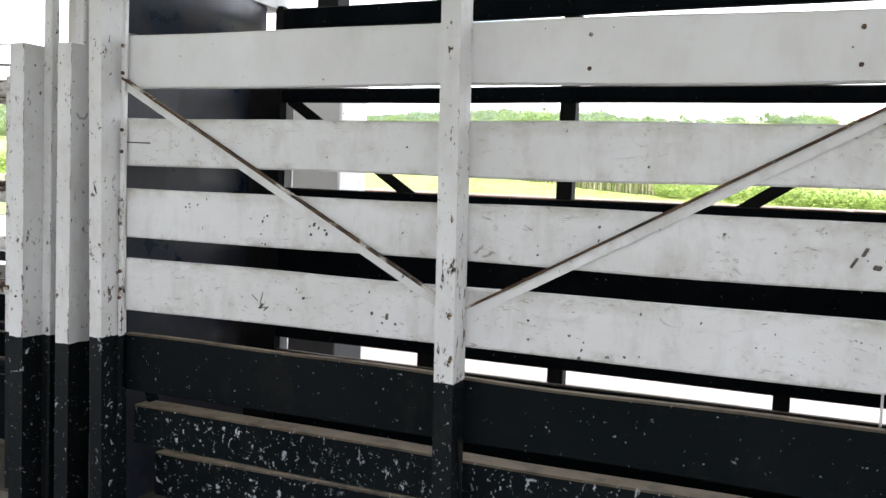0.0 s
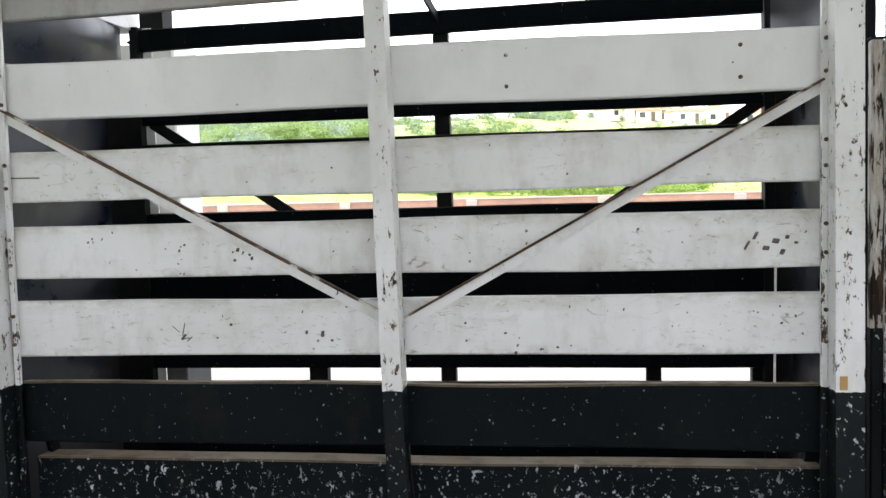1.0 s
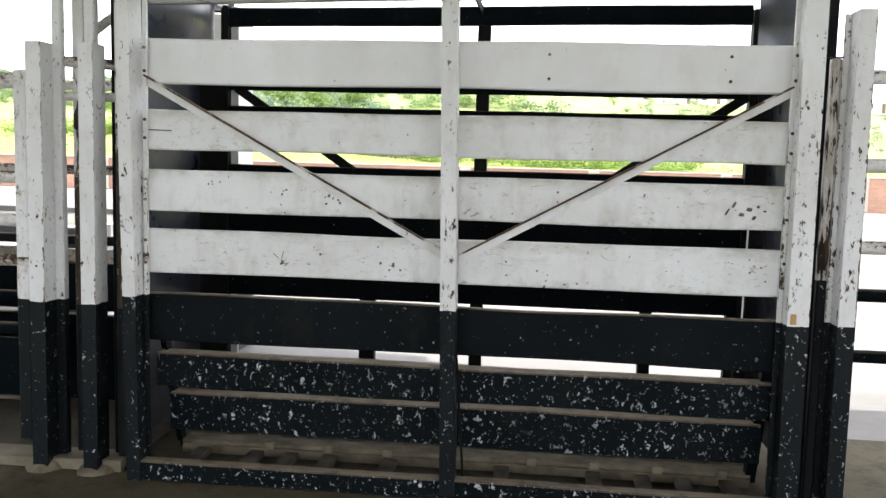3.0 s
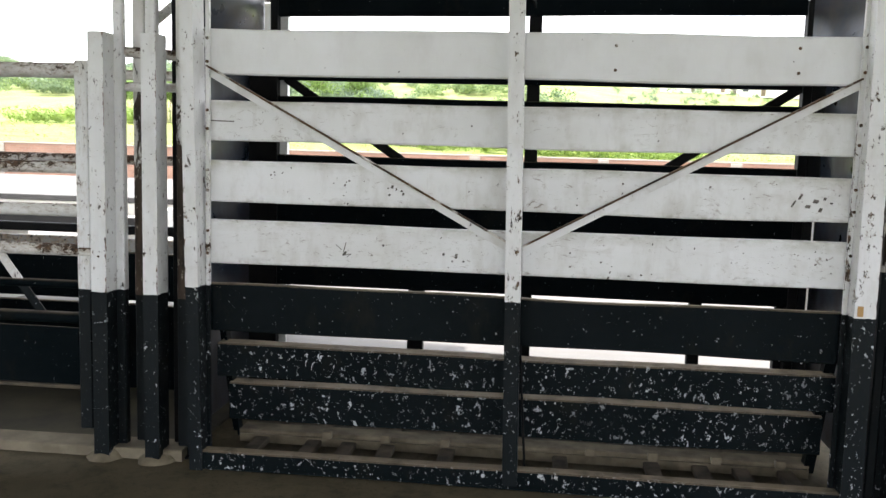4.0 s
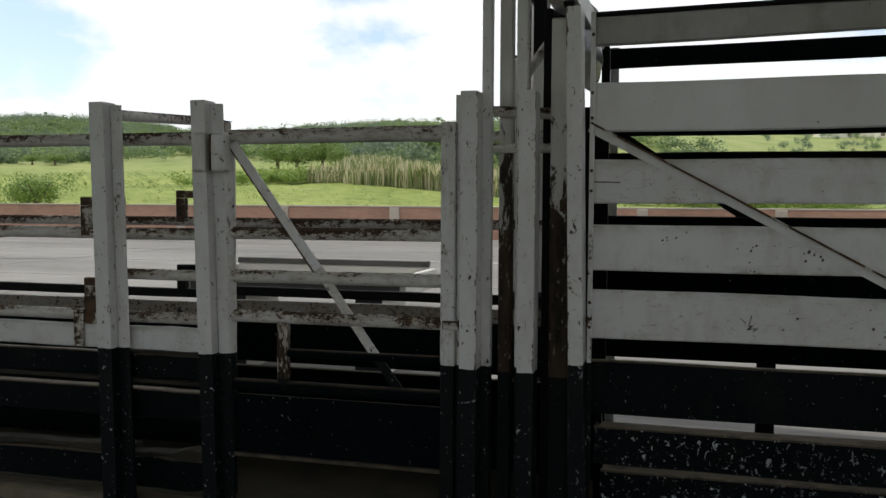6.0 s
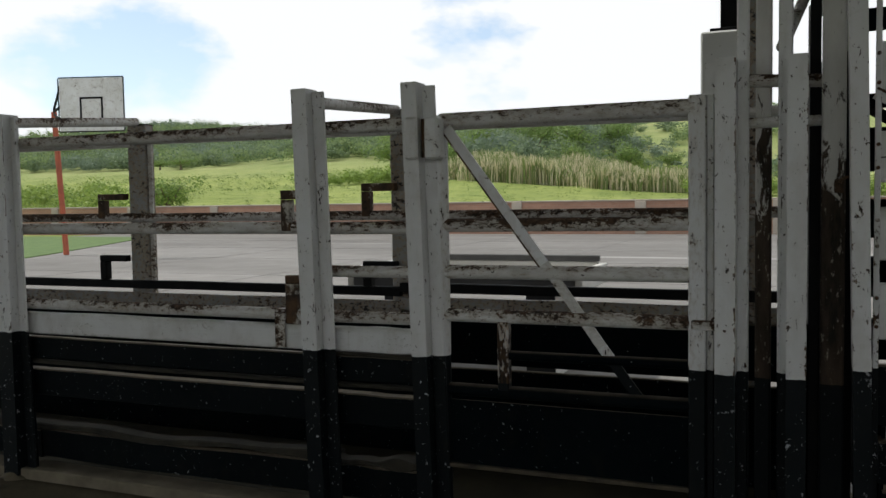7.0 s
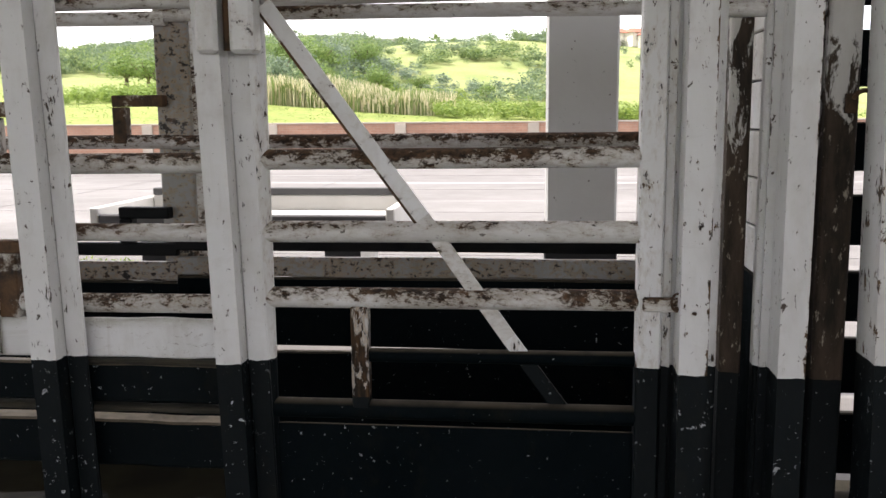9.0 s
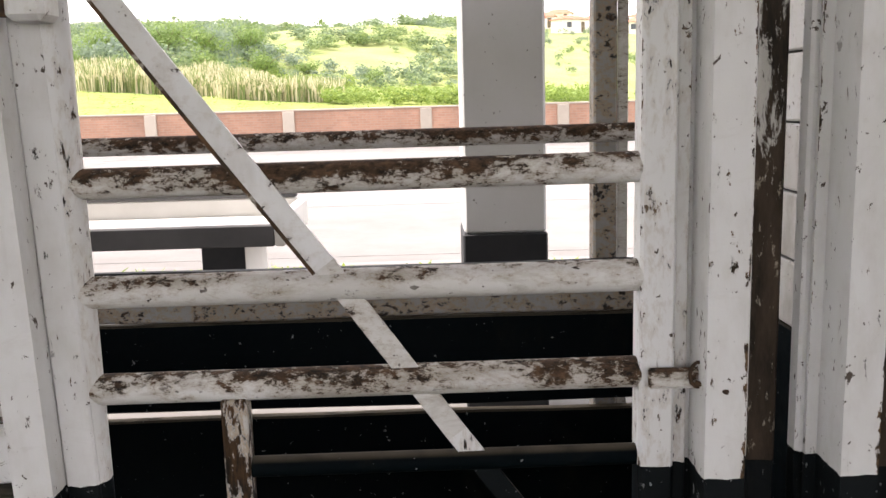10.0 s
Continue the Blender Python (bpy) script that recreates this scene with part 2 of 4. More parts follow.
def paint_two(name, level, chips=0.5, rust=0.0, flecks=0.4, dirt_shade=1.0, rust_below=None, wear=0.0):
    """White above the level, blue-black below, with a brushed edge."""
    k = Mat(name, 0.5, 0.0, 0.14)
    z = k.sep(k.geo.outputs["Position"])[2]
    edge = k.math("ADD", z, k.math("MULTIPLY", k.noise(30, 2), 0.012))
    m = k.math("GREATER_THAN", edge, level + 0.006)
    top = white_coat(k, chips, rust, 0.42, dirt_shade, (1.1, 1.1, 0.42 if rust_below is None else 0.16), rust_below)
    across = k.math("MULTIPLY", k.math("ABSOLUTE", k.math("SUBTRACT", k.sep(k.tc.outputs["Generated"])[0], 0.5)), 2.0)
    worn = k.math("ADD", k.noise(24, 6, 0.75, (1, 1, 0.5)), k.math("MULTIPLY", k.math("MULTIPLY", k.ramp(across, 0.80, 0.99), k.ramp(k.math("ABSOLUTE", k.sep(k.geo.outputs["Normal"])[1]), 0.5, 0.8)), 0.15))
    if wear > 0.03:
        worn = k.math("ADD", worn, k.ramp(k.math("MULTIPLY", z, 0.25), 0.28, 0.44, (0.055, 0.055, 0.055), (0, 0, 0)))
    top = k.mix(k.ramp(worn, 0.672 - wear, 0.692 - wear), top, k.mix(k.ramp(k.noise(45, 3), 0.42, 0.6), (0.028, 0.020, 0.014), (0.12, 0.075, 0.04)))
    c = k.mix(m, dusted(k, dark_coat(k, flecks)), top)
    k.color(c)
    k.rough(k.ramp(k.noise(6, 4), 0.3, 0.8, (0.40, 0.40, 0.40), (0.72, 0.72, 0.72)))
    k.bump(k.noise(14, 6, 0.7), 0.25, 0.004)
    return k.m


def sheet_blue():
    k = Mat("blue_sheet", 0.3, 0.0, 0.25)
    c = k.mix(k.ramp(k.noise(2.4, 5), 0.35, 0.7), (0.006, 0.012, 0.023), (0.013, 0.021, 0.033))
    muck = k.ramp(k.noise(5, 6, 0.7), 0.42, 0.66)
    c = k.mix(k.math("MULTIPLY", muck, 0.4), c, (0.07, 0.05, 0.033))
    k.color(c)
    k.rough(k.ramp(k.noise(5, 4), 0.3, 0.7, (0.22, 0.22, 0.22), (0.55, 0.55, 0.55)))
    k.bump(k.noise(3, 3), 0.25, 0.02)
    return k.m


def steel_dark():
    k = Mat("dark_steel", 0.6, 0.0, 0.08)
    c = k.mix(k.ramp(k.noise(7, 5), 0.35, 0.7), (0.004, 0.005, 0.006), (0.011, 0.0105, 0.010))
    k.color(c)
    k.bump(k.noise(20, 5), 0.2, 0.003)
    return k.m


def rusty():
    k = Mat("rusted_steel", 0.85)
    c = k.mix(k.ramp(k.noise(12, 6, 0.7), 0.35, 0.65), RUST, RUST2)
    c = k.mix(k.ramp(k.noise(5, 6, 0.7), 0.56, 0.62), c, (0.5, 0.47, 0.42))
    k.color(c)
    k.bump(k.noise(40, 5), 0.4, 0.003)
    return k.m


def concrete_yard():
    k = Mat("shed_floor_concrete", 0.9, 0.0, 0.15)
    c = k.ramp(k.noise(0.9, 7, 0.6), 0.3, 0.72, (0.060, 0.051, 0.031), (0.119, 0.100, 0.063))
    c = k.mix(k.ramp(k.noise(8, 6, 0.7), 0.48, 0.78), c, (0.036, 0.031, 0.019))
    c = k.mix(k.ramp(k.noise(60, 3), 0.6, 0.7), c, (0.045, 0.040, 0.027))
    k.color(c)
    k.bump(k.noise(22, 8, 0.7), 0.5, 0.006)
    return k.m


def concrete_court():
    k = Mat("court_concrete", 0.85)
    c = k.ramp(k.noise(0.16, 6, 0.6, (0.5, 1.6, 1)), 0.32, 0.68, (0.115, 0.108, 0.100), (0.205, 0.196, 0.186))
    c = k.mix(0.6, c, k.ramp(k.noise(1.5, 7, 0.7), 0.35, 0.7, (0.62, 0.60, 0.57), (1, 1, 1)), "MULTIPLY")
    c = k.mix(k.ramp(k.noise(0.5, 4, 0.6, (0.15, 2.2, 1)), 0.62, 0.70), c, (0.28, 0.272, 0.26))
    k.color(c)
    k.bump(k.noise(18, 8, 0.7), 0.4, 0.006)
    return k.m


def plaster(name, base, dirt_shade):
    k = Mat(name, 0.8)
    c = k.mix(k.ramp(k.noise(1.1, 6, 0.6), 0.35, 0.75), base, dirt_shade)
    c = k.mix(k.ramp(k.noise(35, 3), 0.70, 0.73), c, (0.15, 0.14, 0.12))
    k.color(c)
    k.bump(k.noise(28, 6), 0.3, 0.004)
    return k.m


def plain(name, c, c2, scale=6.0, rough=0.7):
    k = Mat(name, rough)
    k.color(k.mix(k.ramp(k.noise(scale, 5), 0.35, 0.7), c, c2))
    k.bump(k.noise(scale * 4, 4), 0.25, 0.005)
    return k.m


def brickwork():
    k = Mat("brickwork", 0.9)
    p = k.sep(k.geo.outputs["Position"])
    v = k.n("ShaderNodeCombineXYZ")
    k.link(p[0], v.inputs[0])
    k.link(p[2], v.inputs[1])
    br = k.n("ShaderNodeTexBrick", Scale=1.0)
    br.inputs["Color1"].default_value = (0.41, 0.235, 0.165, 1)
    br.inputs["Color2"].default_value = (0.35, 0.195, 0.138, 1)
    br.inputs["Mortar"].default_value = (0.36, 0.25, 0.19, 1)
    br.inputs["Mortar Size"].default_value = 0.012
    br.inputs["Brick Width"].default_value = 0.26
    br.inputs["Row Height"].default_value = 0.085
    k.link(v.outputs[0], br.inputs["Vector"])
    c = k.mix(0.7, br.outputs["Color"], k.ramp(k.noise(0.8, 6, 0.65), 0.3, 0.7, (0.6, 0.58, 0.56), (1.1, 1.05, 1)), "MULTIPLY")
    k.color(c)
    k.bump(br.outputs["Fac"], 0.3, 0.01)
    return k.m


def meadow_mat():
    k = Mat("meadow_grass", 0.95, 0, 0.2)
    c = k.ramp(k.noise(0.09, 6, 0.6), 0.32, 0.68, (0.175, 0.225, 0.055), (0.285, 0.325, 0.095))
    c = k.mix(k.ramp(k.noise(0.6, 7, 0.7), 0.48, 0.70), c, (0.125, 0.175, 0.042))
    c = k.mix(k.ramp(k.noise(0.05, 5, 0.6, (1, 2, 1)), 0.60, 0.72), c, (0.38, 0.36, 0.16))
    # From about y 92 to 124 the grass colour turns paler and bluer.
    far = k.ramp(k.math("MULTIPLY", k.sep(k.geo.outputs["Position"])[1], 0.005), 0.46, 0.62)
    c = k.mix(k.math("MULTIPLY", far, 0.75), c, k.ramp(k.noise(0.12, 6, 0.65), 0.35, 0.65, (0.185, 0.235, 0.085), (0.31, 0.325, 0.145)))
    k.color(c)
    k.bump(k.noise(1.6, 8, 0.75), 0.8, 0.3)
    return k.m


def leaf_mat(name, a, b, c3=None, through=0.45, split=False):
    k = Mat(name, 0.6, 0, 0.3)
    r = k.geo.outputs["Random Per Island"]
    c = k.mix(k.ramp(r, 0.46, 0.54) if split else r, a, b)
    if c3:
        c = k.mix(k.ramp(k.noise(0.05, 3), 0.42, 0.62), c, c3)
    k.color(c)
    thin = k.n("ShaderNodeBsdfTranslucent")
    k.link(c, thin.inputs["Color"])
    both = k.n("ShaderNodeMixShader", Fac=through)
    k.link(k.b.outputs[0], both.inputs[1])
    k.link(thin.outputs[0], both.inputs[2])
    k.link(both.outputs[0], k.nt.nodes["Material Output"].inputs["Surface"])
    return k.m


M_BOARD = paint_white("painted_board", 0.40, 0.0, 0.58, 1.0, 0.6)
M_CLEANBOARD = paint_white("cleaner_painted_board", 0.25, 0.0, 0.22)
M_POST = paint_two("cage_post_paint", 0.785, 1.3, 0.03, 0.85, wear=0.032)
M_GPOST = paint_two("gate_post_paint", 0.733, 1.4, 0.02, 0.7, wear=0.018)
M_BRACE = paint_white("brace_paint", 0.8, 0.0, 0.7)
M_RAIL = paint_rail("worn_rail_paint", 0.25)
M_RAIL2 = paint_rail("rusting_rail_paint", 0.45)
M_RUSTRAIL = paint_rail("mostly_rusted_rail_paint", 0.95)
M_WHITE = paint_white("gate_white_paint", 0.8, 0.12, 0.6)
M_TWO_R = paint_two("worn_stile_paint", 0.733, 1.4, 0.18, 0.4, wear=0.012)
M_STAINPLATE = paint_white("stained_gate_plate", 0.9, 0.05, 1.0, 0.82)
# Top plank halves the white: old dirt plus shade painted into the coat.
M_TOPBOARD = paint_white("weathered_shaded_top_plank", 0.6, 0.0, 0.9, 0.5)
# Far posts and plank: dirt and stains, with their shade multiplied into the colour.
M_PLANK = paint_white("stained_shaded_plank", 1.2, 0.5, 1.0, 0.42)
M_DBOARD = paint_dark("dark_board", 0.36, 0.40)
M_DFLECK = paint_dark("flecked_dark_board", 1.05, 0.42)
M_DARK = paint_dark("dark_paint", 0.05, 0.55, 0.25, 0.03)
M_RACE = paint_dark("race_board_paint", 0.25, 0.6, 0.5, 0.03)
M_KERB = plain("kerb_mortar", (0.12, 0.102, 0.07), (0.20, 0.172, 0.122), 7.0, 0.95)
M_DOORPOST = paint_guide("door_guide_paint", 1.40)
M_STUB = paint_two("rusted_stub_paint", 0.63, 1.0, 1.25, 0.2, 0.8)
M_SIDEGUIDE = paint_two("side_guide_paint", 0.96, 0.8, 0.35, 0.3, 0.9, 1.3)
M_BLUE = sheet_blue()
M_STEEL = steel_dark()
M_RUST = rusty()
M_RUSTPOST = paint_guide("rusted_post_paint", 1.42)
M_YARD = concrete_yard()
M_COURT = concrete_court()
M_COLUMN = plaster("grey_plaster", (0.60, 0.60, 0.59), (0.50, 0.50, 0.48))
M_COLBASE = plain("black_base", (0.006, 0.008, 0.011), (0.016, 0.017, 0.019))
M_BRICK = brickwork()
M_PIER = plaster("pier_concrete", (0.40, 0.35, 0.29), (0.30, 0.26, 0.215))
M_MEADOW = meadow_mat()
M_LAWN = plain("lawn", (0.055, 0.105, 0.020), (0.09, 0.145, 0.032), 3.0, 0.95)
M_TREE = leaf_mat("tree_leaves", (0.085, 0.15, 0.04), (0.25, 0.34, 0.085), (0.165, 0.245, 0.072), 0.4)
# The blue-grey third tone paints distance haze into the leaf colour.
M_FARTREE = leaf_mat("hazed_far_leaves", (0.095, 0.155, 0.068), (0.275, 0.35, 0.13), (0.165, 0.22, 0.155), 0.4)
M_SCRUB = leaf_mat("scrub_leaves", (0.11, 0.18, 0.042), (0.32, 0.40, 0.095), (0.21, 0.30, 0.072), 0.4)
M_CANE = leaf_mat("cane_leaves", (0.18, 0.24, 0.075), (0.62, 0.56, 0.38), None, 0.3, True)
M_TUFT = leaf_mat("tuft_leaves", (0.06, 0.11, 0.02), (0.13, 0.19, 0.04))
M_BARK = plain("bark", (0.10, 0.075, 0.05), (0.18, 0.14, 0.10), 3.0, 0.9)
M_HOUSE = plain("house_wall", (0.72, 0.69, 0.64), (0.60, 0.56, 0.50), 0.4, 0.85)
M_TILE = plain("roof_tiles", (0.36, 0.13, 0.075), (0.26, 0.10, 0.06), 1.0, 0.85)
M_GLASS = plain("window_dark", (0.03, 0.035, 0.04), (0.05, 0.055, 0.06), 1.0, 0.15)
M_ROOF = plain("roof_sheet", (0.42, 0.42, 0.41), (0.34, 0.34, 0.33), 1.0, 0.6)
M_BENCH = plain("trough_dark_band", (0.055, 0.055, 0.056), (0.085, 0.083, 0.082), 3.0, 0.85)
M_BENCHTOP = plain("trough_concrete", (0.55, 0.54, 0.51), (0.45, 0.44, 0.41), 2.0, 0.85)
M_BACKBOARD = paint_white("backboard_paint", 1.3, 0.15, 0.5)
M_ORANGE = plain("red_pole_paint", (0.40, 0.09, 0.04), (0.28, 0.07, 0.035), 4.0, 0.6)
M_DIRT = plain("muck", (0.022, 0.018, 0.012), (0.11, 0.088, 0.058), 7.0, 0.95)
M_JOINT = plain("slab_joint", (0.105, 0.10, 0.095), (0.175, 0.168, 0.16), 2.0, 0.9)
M_SILL = plain("mucky_sill", (0.075, 0.062, 0.040), (0.165, 0.138, 0.092), 9.0, 0.95)
M_DUSTY = plain("dusty_dark_steel", (0.012, 0.011, 0.007), (0.040, 0.034, 0.021), 9.0, 0.9)
M_CORD = plain("white_cord", (0.62, 0.62, 0.60), (0.50, 0.49, 0.46), 30.0, 0.9)
M_MUCK = plain("race_muck", (0.016, 0.014, 0.006), (0.048, 0.042, 0.020), 3.0, 0.9)
M_SCAR = plain("bare_scar", (0.06, 0.055, 0.05), (0.16, 0.14, 0.12), 40.0, 0.9)
M_OCHRE = plain("ochre_undercoat", (0.42, 0.26, 0.09), (0.34, 0.20, 0.08), 12.0, 0.8)


# ---- mesh helpers ----
def add_box(bm, x0, x1, y0, y1, z0, z1, bevel=0.003):
    m = Matrix.Translation(((x0 + x1) / 2, (y0 + y1) / 2, (z0 + z1) / 2)) @ Matrix.Diagonal((x1 - x0, y1 - y0, z1 - z0, 1))
    made = bmesh.ops.create_cube(bm, size=1, matrix=m)
    if bevel > 0:
        edges = list({e for v in made["verts"] for e in v.link_edges})
        bmesh.ops.bevel(bm, geom=edges, offset=bevel, segments=1, profile=0.5, affect="EDGES", clamp_overlap=True)
    return bm


def box(*a, bevel=0.003):
    return add_box(bmesh.new(), *a, bevel=bevel)


def add_tube(bm, a, b, r, sides=14, caps=True):
    a, b = Vector(a), Vector(b)
    d = b - a
    m = Matrix.Translation((a + b) / 2) @ d.to_track_quat("Z", "Y").to_matrix().to_4x4()
    bmesh.ops.create_cone(bm, cap_ends=caps, segments=sides, radius1=r, radius2=r, depth=d.length, matrix=m)
    return bm


def tube(a, b, r, sides=14):
    return add_tube(bmesh.new(), a, b, r, sides)


def flat_bar(a, b, width, thick, normal=(0, -1, 0), lip=0.0):
    """A flat or angle bar from a to b whose broad face looks along normal."""
    a, b = Vector(a), Vector(b)
    d = (b - a).normalized()
    n = Vector(normal)
    s = d.cross(n).normalized()
    n = s.cross(d).normalized()
    bm = bmesh.new()
    rot = Matrix((d, s, n)).transposed().to_4x4()
    L = (b - a).length
    base = Matrix.Translation((a + b) / 2) @ rot
    made = bmesh.ops.create_cube(bm, size=1, matrix=base @ Matrix.Diagonal((L, width, thick, 1)))
    if lip > 0:
        bmesh.ops.create_cube(bm, size=1, matrix=base @ Matrix.Translation((0, -width / 2 + thick / 2, -lip / 2)) @ Matrix.Diagonal((L, thick, lip, 1)))
    return bm


def board(x0, x1, y0, y1, z0, z1, sag=0.004, seed=0, steps=18):
    """A plank along x with slightly wavy edges and rounded arrises."""
    bm = bmesh.new()
    rnd = random.Random(seed)
    ph = [rnd.uniform(0, 6.28) for _ in range(4)]
    rows = []
    r = min(0.006, (y1 - y0) * 0.25)
    prof = [(y0 + r, z0), (y0, z0 + r), (y0, z1 - r), (y0 + r, z1), (y1 - r, z1), (y1, z1 - r), (y1, z0 + r), (y1 - r, z0)]
    for i in range(steps + 1):
        t = i / steps
        x = x0 + (x1 - x0) * t
        wt = sag * (0.6 * math.sin(2.4 * t * 3 + ph[0]) + 0.4 * math.sin(17 * t + ph[1]))
        wb = sag * (0.6 * math.sin(3.1 * t * 3 + ph[2]) + 0.4 * math.sin(13 * t + ph[3]))
        wy = sag * 0.7 * math.sin(5 * t + ph[1])
        rows.append([bm.verts.new((x, y + wy, z + (wt if z > (z0 + z1) / 2 else wb))) for y, z in prof])
    n = len(prof)
    for a, b in zip(rows, rows[1:]):
        for j in range(n):
            bm.faces.new((a[j], a[(j + 1) % n], b[(j + 1) % n], b[j]))
    bm.faces.new(list(reversed(rows[0])))
    bm.faces.new(rows[-1])
    bmesh.ops.recalc_face_normals(bm, faces=bm.faces)
    return bm


def prism(outline, z0, z1):
    """An upright sheet-metal section: outline in plan, thickness included."""
    bm = bmesh.new()
    lo = [bm.verts.new((x, y, z0)) for x, y in outline]
    hi = [bm.verts.new((x, y, z1)) for x, y in outline]
    n = len(outline)
    for j in range(n):
        bm.faces.new((lo[j], lo[(j + 1) % n], hi[(j + 1) % n], hi[j]))
    bm.faces.new(list(reversed(lo)))
    bm.faces.new(hi)
    bmesh.ops.recalc_face_normals(bm, faces=bm.faces)
    return bm


def finish(bm, name, mat, smooth=False):
    me = bpy.data.meshes.new(name)
    bm.to_mesh(me)
    bm.free()
    me.materials.append(mat)
    if smooth:
        me.polygons.foreach_set("use_smooth", [True] * len(me.polygons))
        me.set_sharp_from_angle(angle=radians(40))
    return me


def part(name, bm, mat, parent, label="", smooth=False):
    ob = new(name, finish(bm, name, mat, smooth))
    ob.parent = parent
    if label:
        ob["label"] = label
    return ob


def thing(name, at, label, category, group="", kind=""):
    """An Empty at the base; its parts are given in world places and shifted to it."""
    ob = new(name)
    ob.empty_display_size = 0.1
    ob.location = at
    return tagged(ob, label, category, group, kind)


def put(name, bm, mat, owner, label="", smooth=False):
    """A part whose mesh was made in world places."""
    base = owner
    shift = Vector((0, 0, 0))
    while base is not None:
        shift += base.location
        base = base.parent
    bmesh.ops.translate(bm, verts=bm.verts, vec=-shift)
    return part(name, bm, mat, owner, label, smooth)


def solid(name, bm, mat, label, category, kind="", smooth=False):
    ob = new(name, finish(bm, name, mat, smooth))
    return tagged(ob, label, category, "", kind)


# ---- ground, court, distance ----
GZ = -0.05


def smooth01(a, b, v):
    t = np.clip((v - a) / (b - a), 0, 1)
    return t * t * (3 - 2 * t)


def land(x, y):
    """Height of the land: level round the shed, a rising pasture on one side, a low hollow on the other, hills behind."""
    x, y = np.asarray(x, float), np.asarray(y, float)
    w = smooth01(-14, -44, x)
    pasture = np.clip(y - 38, 0, None) * (0.022 + 0.053 * w)
    pasture = np.minimum(pasture, 2.3 + 3.8 * w)
    hill = smooth01(95, 250, y) * (15.0 + 3.5 * np.sin(x * 0.021 + 0.6) + 1.5 * np.sin(x * 0.06)) * (0.9 + 0.2 * smooth01(-20, -90, x))
    spur = 6.5 * np.exp(-((x + 14) / 26) ** 2 - ((y - 170) / 50) ** 2)
    bump = 0.35 * np.sin(x * 0.11 + 1.0) * np.sin(y * 0.13) * smooth01(40, 60, y)
    return GZ - 0.08 + pasture + hill + spur + bump


def build_ground():
    xs = np.concatenate([np.linspace(-900, -210, 10), np.linspace(-200, 200, 110), np.linspace(210, 900, 10)])
    ys = np.concatenate([np.linspace(-900, -30, 8), np.linspace(-20, 34, 6), np.linspace(36, 300, 90), np.linspace(320, 1500, 10)])
    X, Y = np.meshgrid(xs, ys)
    Z = land(X, Y)
    verts = np.stack([X, Y, Z], -1).reshape(-1, 3)
    nx = len(xs)
    faces = [(r * nx + c, r * nx + c + 1, (r + 1) * nx + c + 1, (r + 1) * nx + c) for r in range(len(ys) - 1) for c in range(nx - 1)]
    me = bpy.data.meshes.new("ground")
    me.from_pydata(verts.tolist(), [], faces)
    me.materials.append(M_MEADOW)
    me.polygons.foreach_set("use_smooth", [True] * len(me.polygons))
    tagged(new("ground", me), "sunlit green pasture rising to low hills", "ground", "", "structure")


build_ground()
solid("pavement", box(-33, 40, -30, 31.9, GZ - 0.3, GZ - 0.004, bevel=0), M_COURT, "pale weathered concrete yard with stains", "pavement", "structure")
court = bpy.data.objects["pavement"]
for y in (9.6, 13.8, 18.0, 22.2, 26.4, 30.6):
    put("slab_joint", box(-33, 40, y, y + 0.03, GZ - 0.004, GZ - 0.001, bevel=0), M_JOINT, court)
for x in (-21.5, -17.0, -12.5, -8.0, 1.0, 5.5, 10.0):
    put("slab_joint", box(x, x + 0.03, 5.0, 31.9, GZ - 0.0008, GZ + 0.001, bevel=0), M_JOINT, court)
solid("floor", box(-14, 8, -9, 3.95, GZ - 0.2, GZ, bevel=0), M_YARD, "dusty olive-brown concrete floor of the shed", "floor", "structure")
solid("lawn", prism([(-60, 10), (-19.0, 10), (-23.0, 18.6), (-28.0, 28.4), (-60, 28.4)], GZ - 0.2, GZ + 0.02), M_LAWN, "short green lawn beside the concrete yard", "lawn", "structure")
solid("ceiling", box(-16, 9, -9, 4.9, 4.3, 4.36, bevel=0), M_ROOF, "plain grey sheet roof over the weighing shed", "ceiling", "structure")


def build_brick_wall():
    y0, y1, top = 32.0, 32.2, 1.22
    w = thing("wall_north", (0, y0, GZ), "low red brick boundary wall with concrete piers", "wall", "", "structure")
    put("brickwork", box(-70, 60, y0, y1, GZ - 0.1, top - 0.06, bevel=0), M_BRICK, w, "weathered red brickwork")
    put("coping", box(-70, 60, y0 - 0.04, y1 + 0.04, top - 0.06, top, bevel=0.01), M_PIER, w, "stained concrete coping")
    first = None
    for i in range(-13, 13):
        x = -3.65 + 4.75 * i
        if first is None:
            first = put("pier", box(x - 0.2, x + 0.2, y0 - 0.09, y0 - 0.003, GZ, top - 0.065, bevel=0.015), M_PIER, w)
            x_first = x
        else:
            o = new("pier", first.data)
            o.parent = w
            o.location = first.location + Vector((x - x_first, 0, 0))


build_brick_wall()


# ---- the weighing pen: its panel towards the walk ----
XL, XR, YF = -2.56, 0.36, 2.66
BOARDS = [(1.718, 1.915), (1.43, 1.607), (1.16, 1.345), (0.885, 1.078)]
front = thing("stock_panel", (-1.1, 2.72, GZ), "white plank side of a cattle weighing pen with black-painted foot", "livestock panel")

def channel(x0, x1, y0, y1, wall=0.008):
    """Plan outline of a folded channel, its web towards the walk."""
    return [(x0, y1), (x0, y0), (x1, y0), (x1, y1), (x1 - wall, y1), (x1 - wall, y0 + wall), (x0 + wall, y0 + wall), (x0 + wall, y1)]



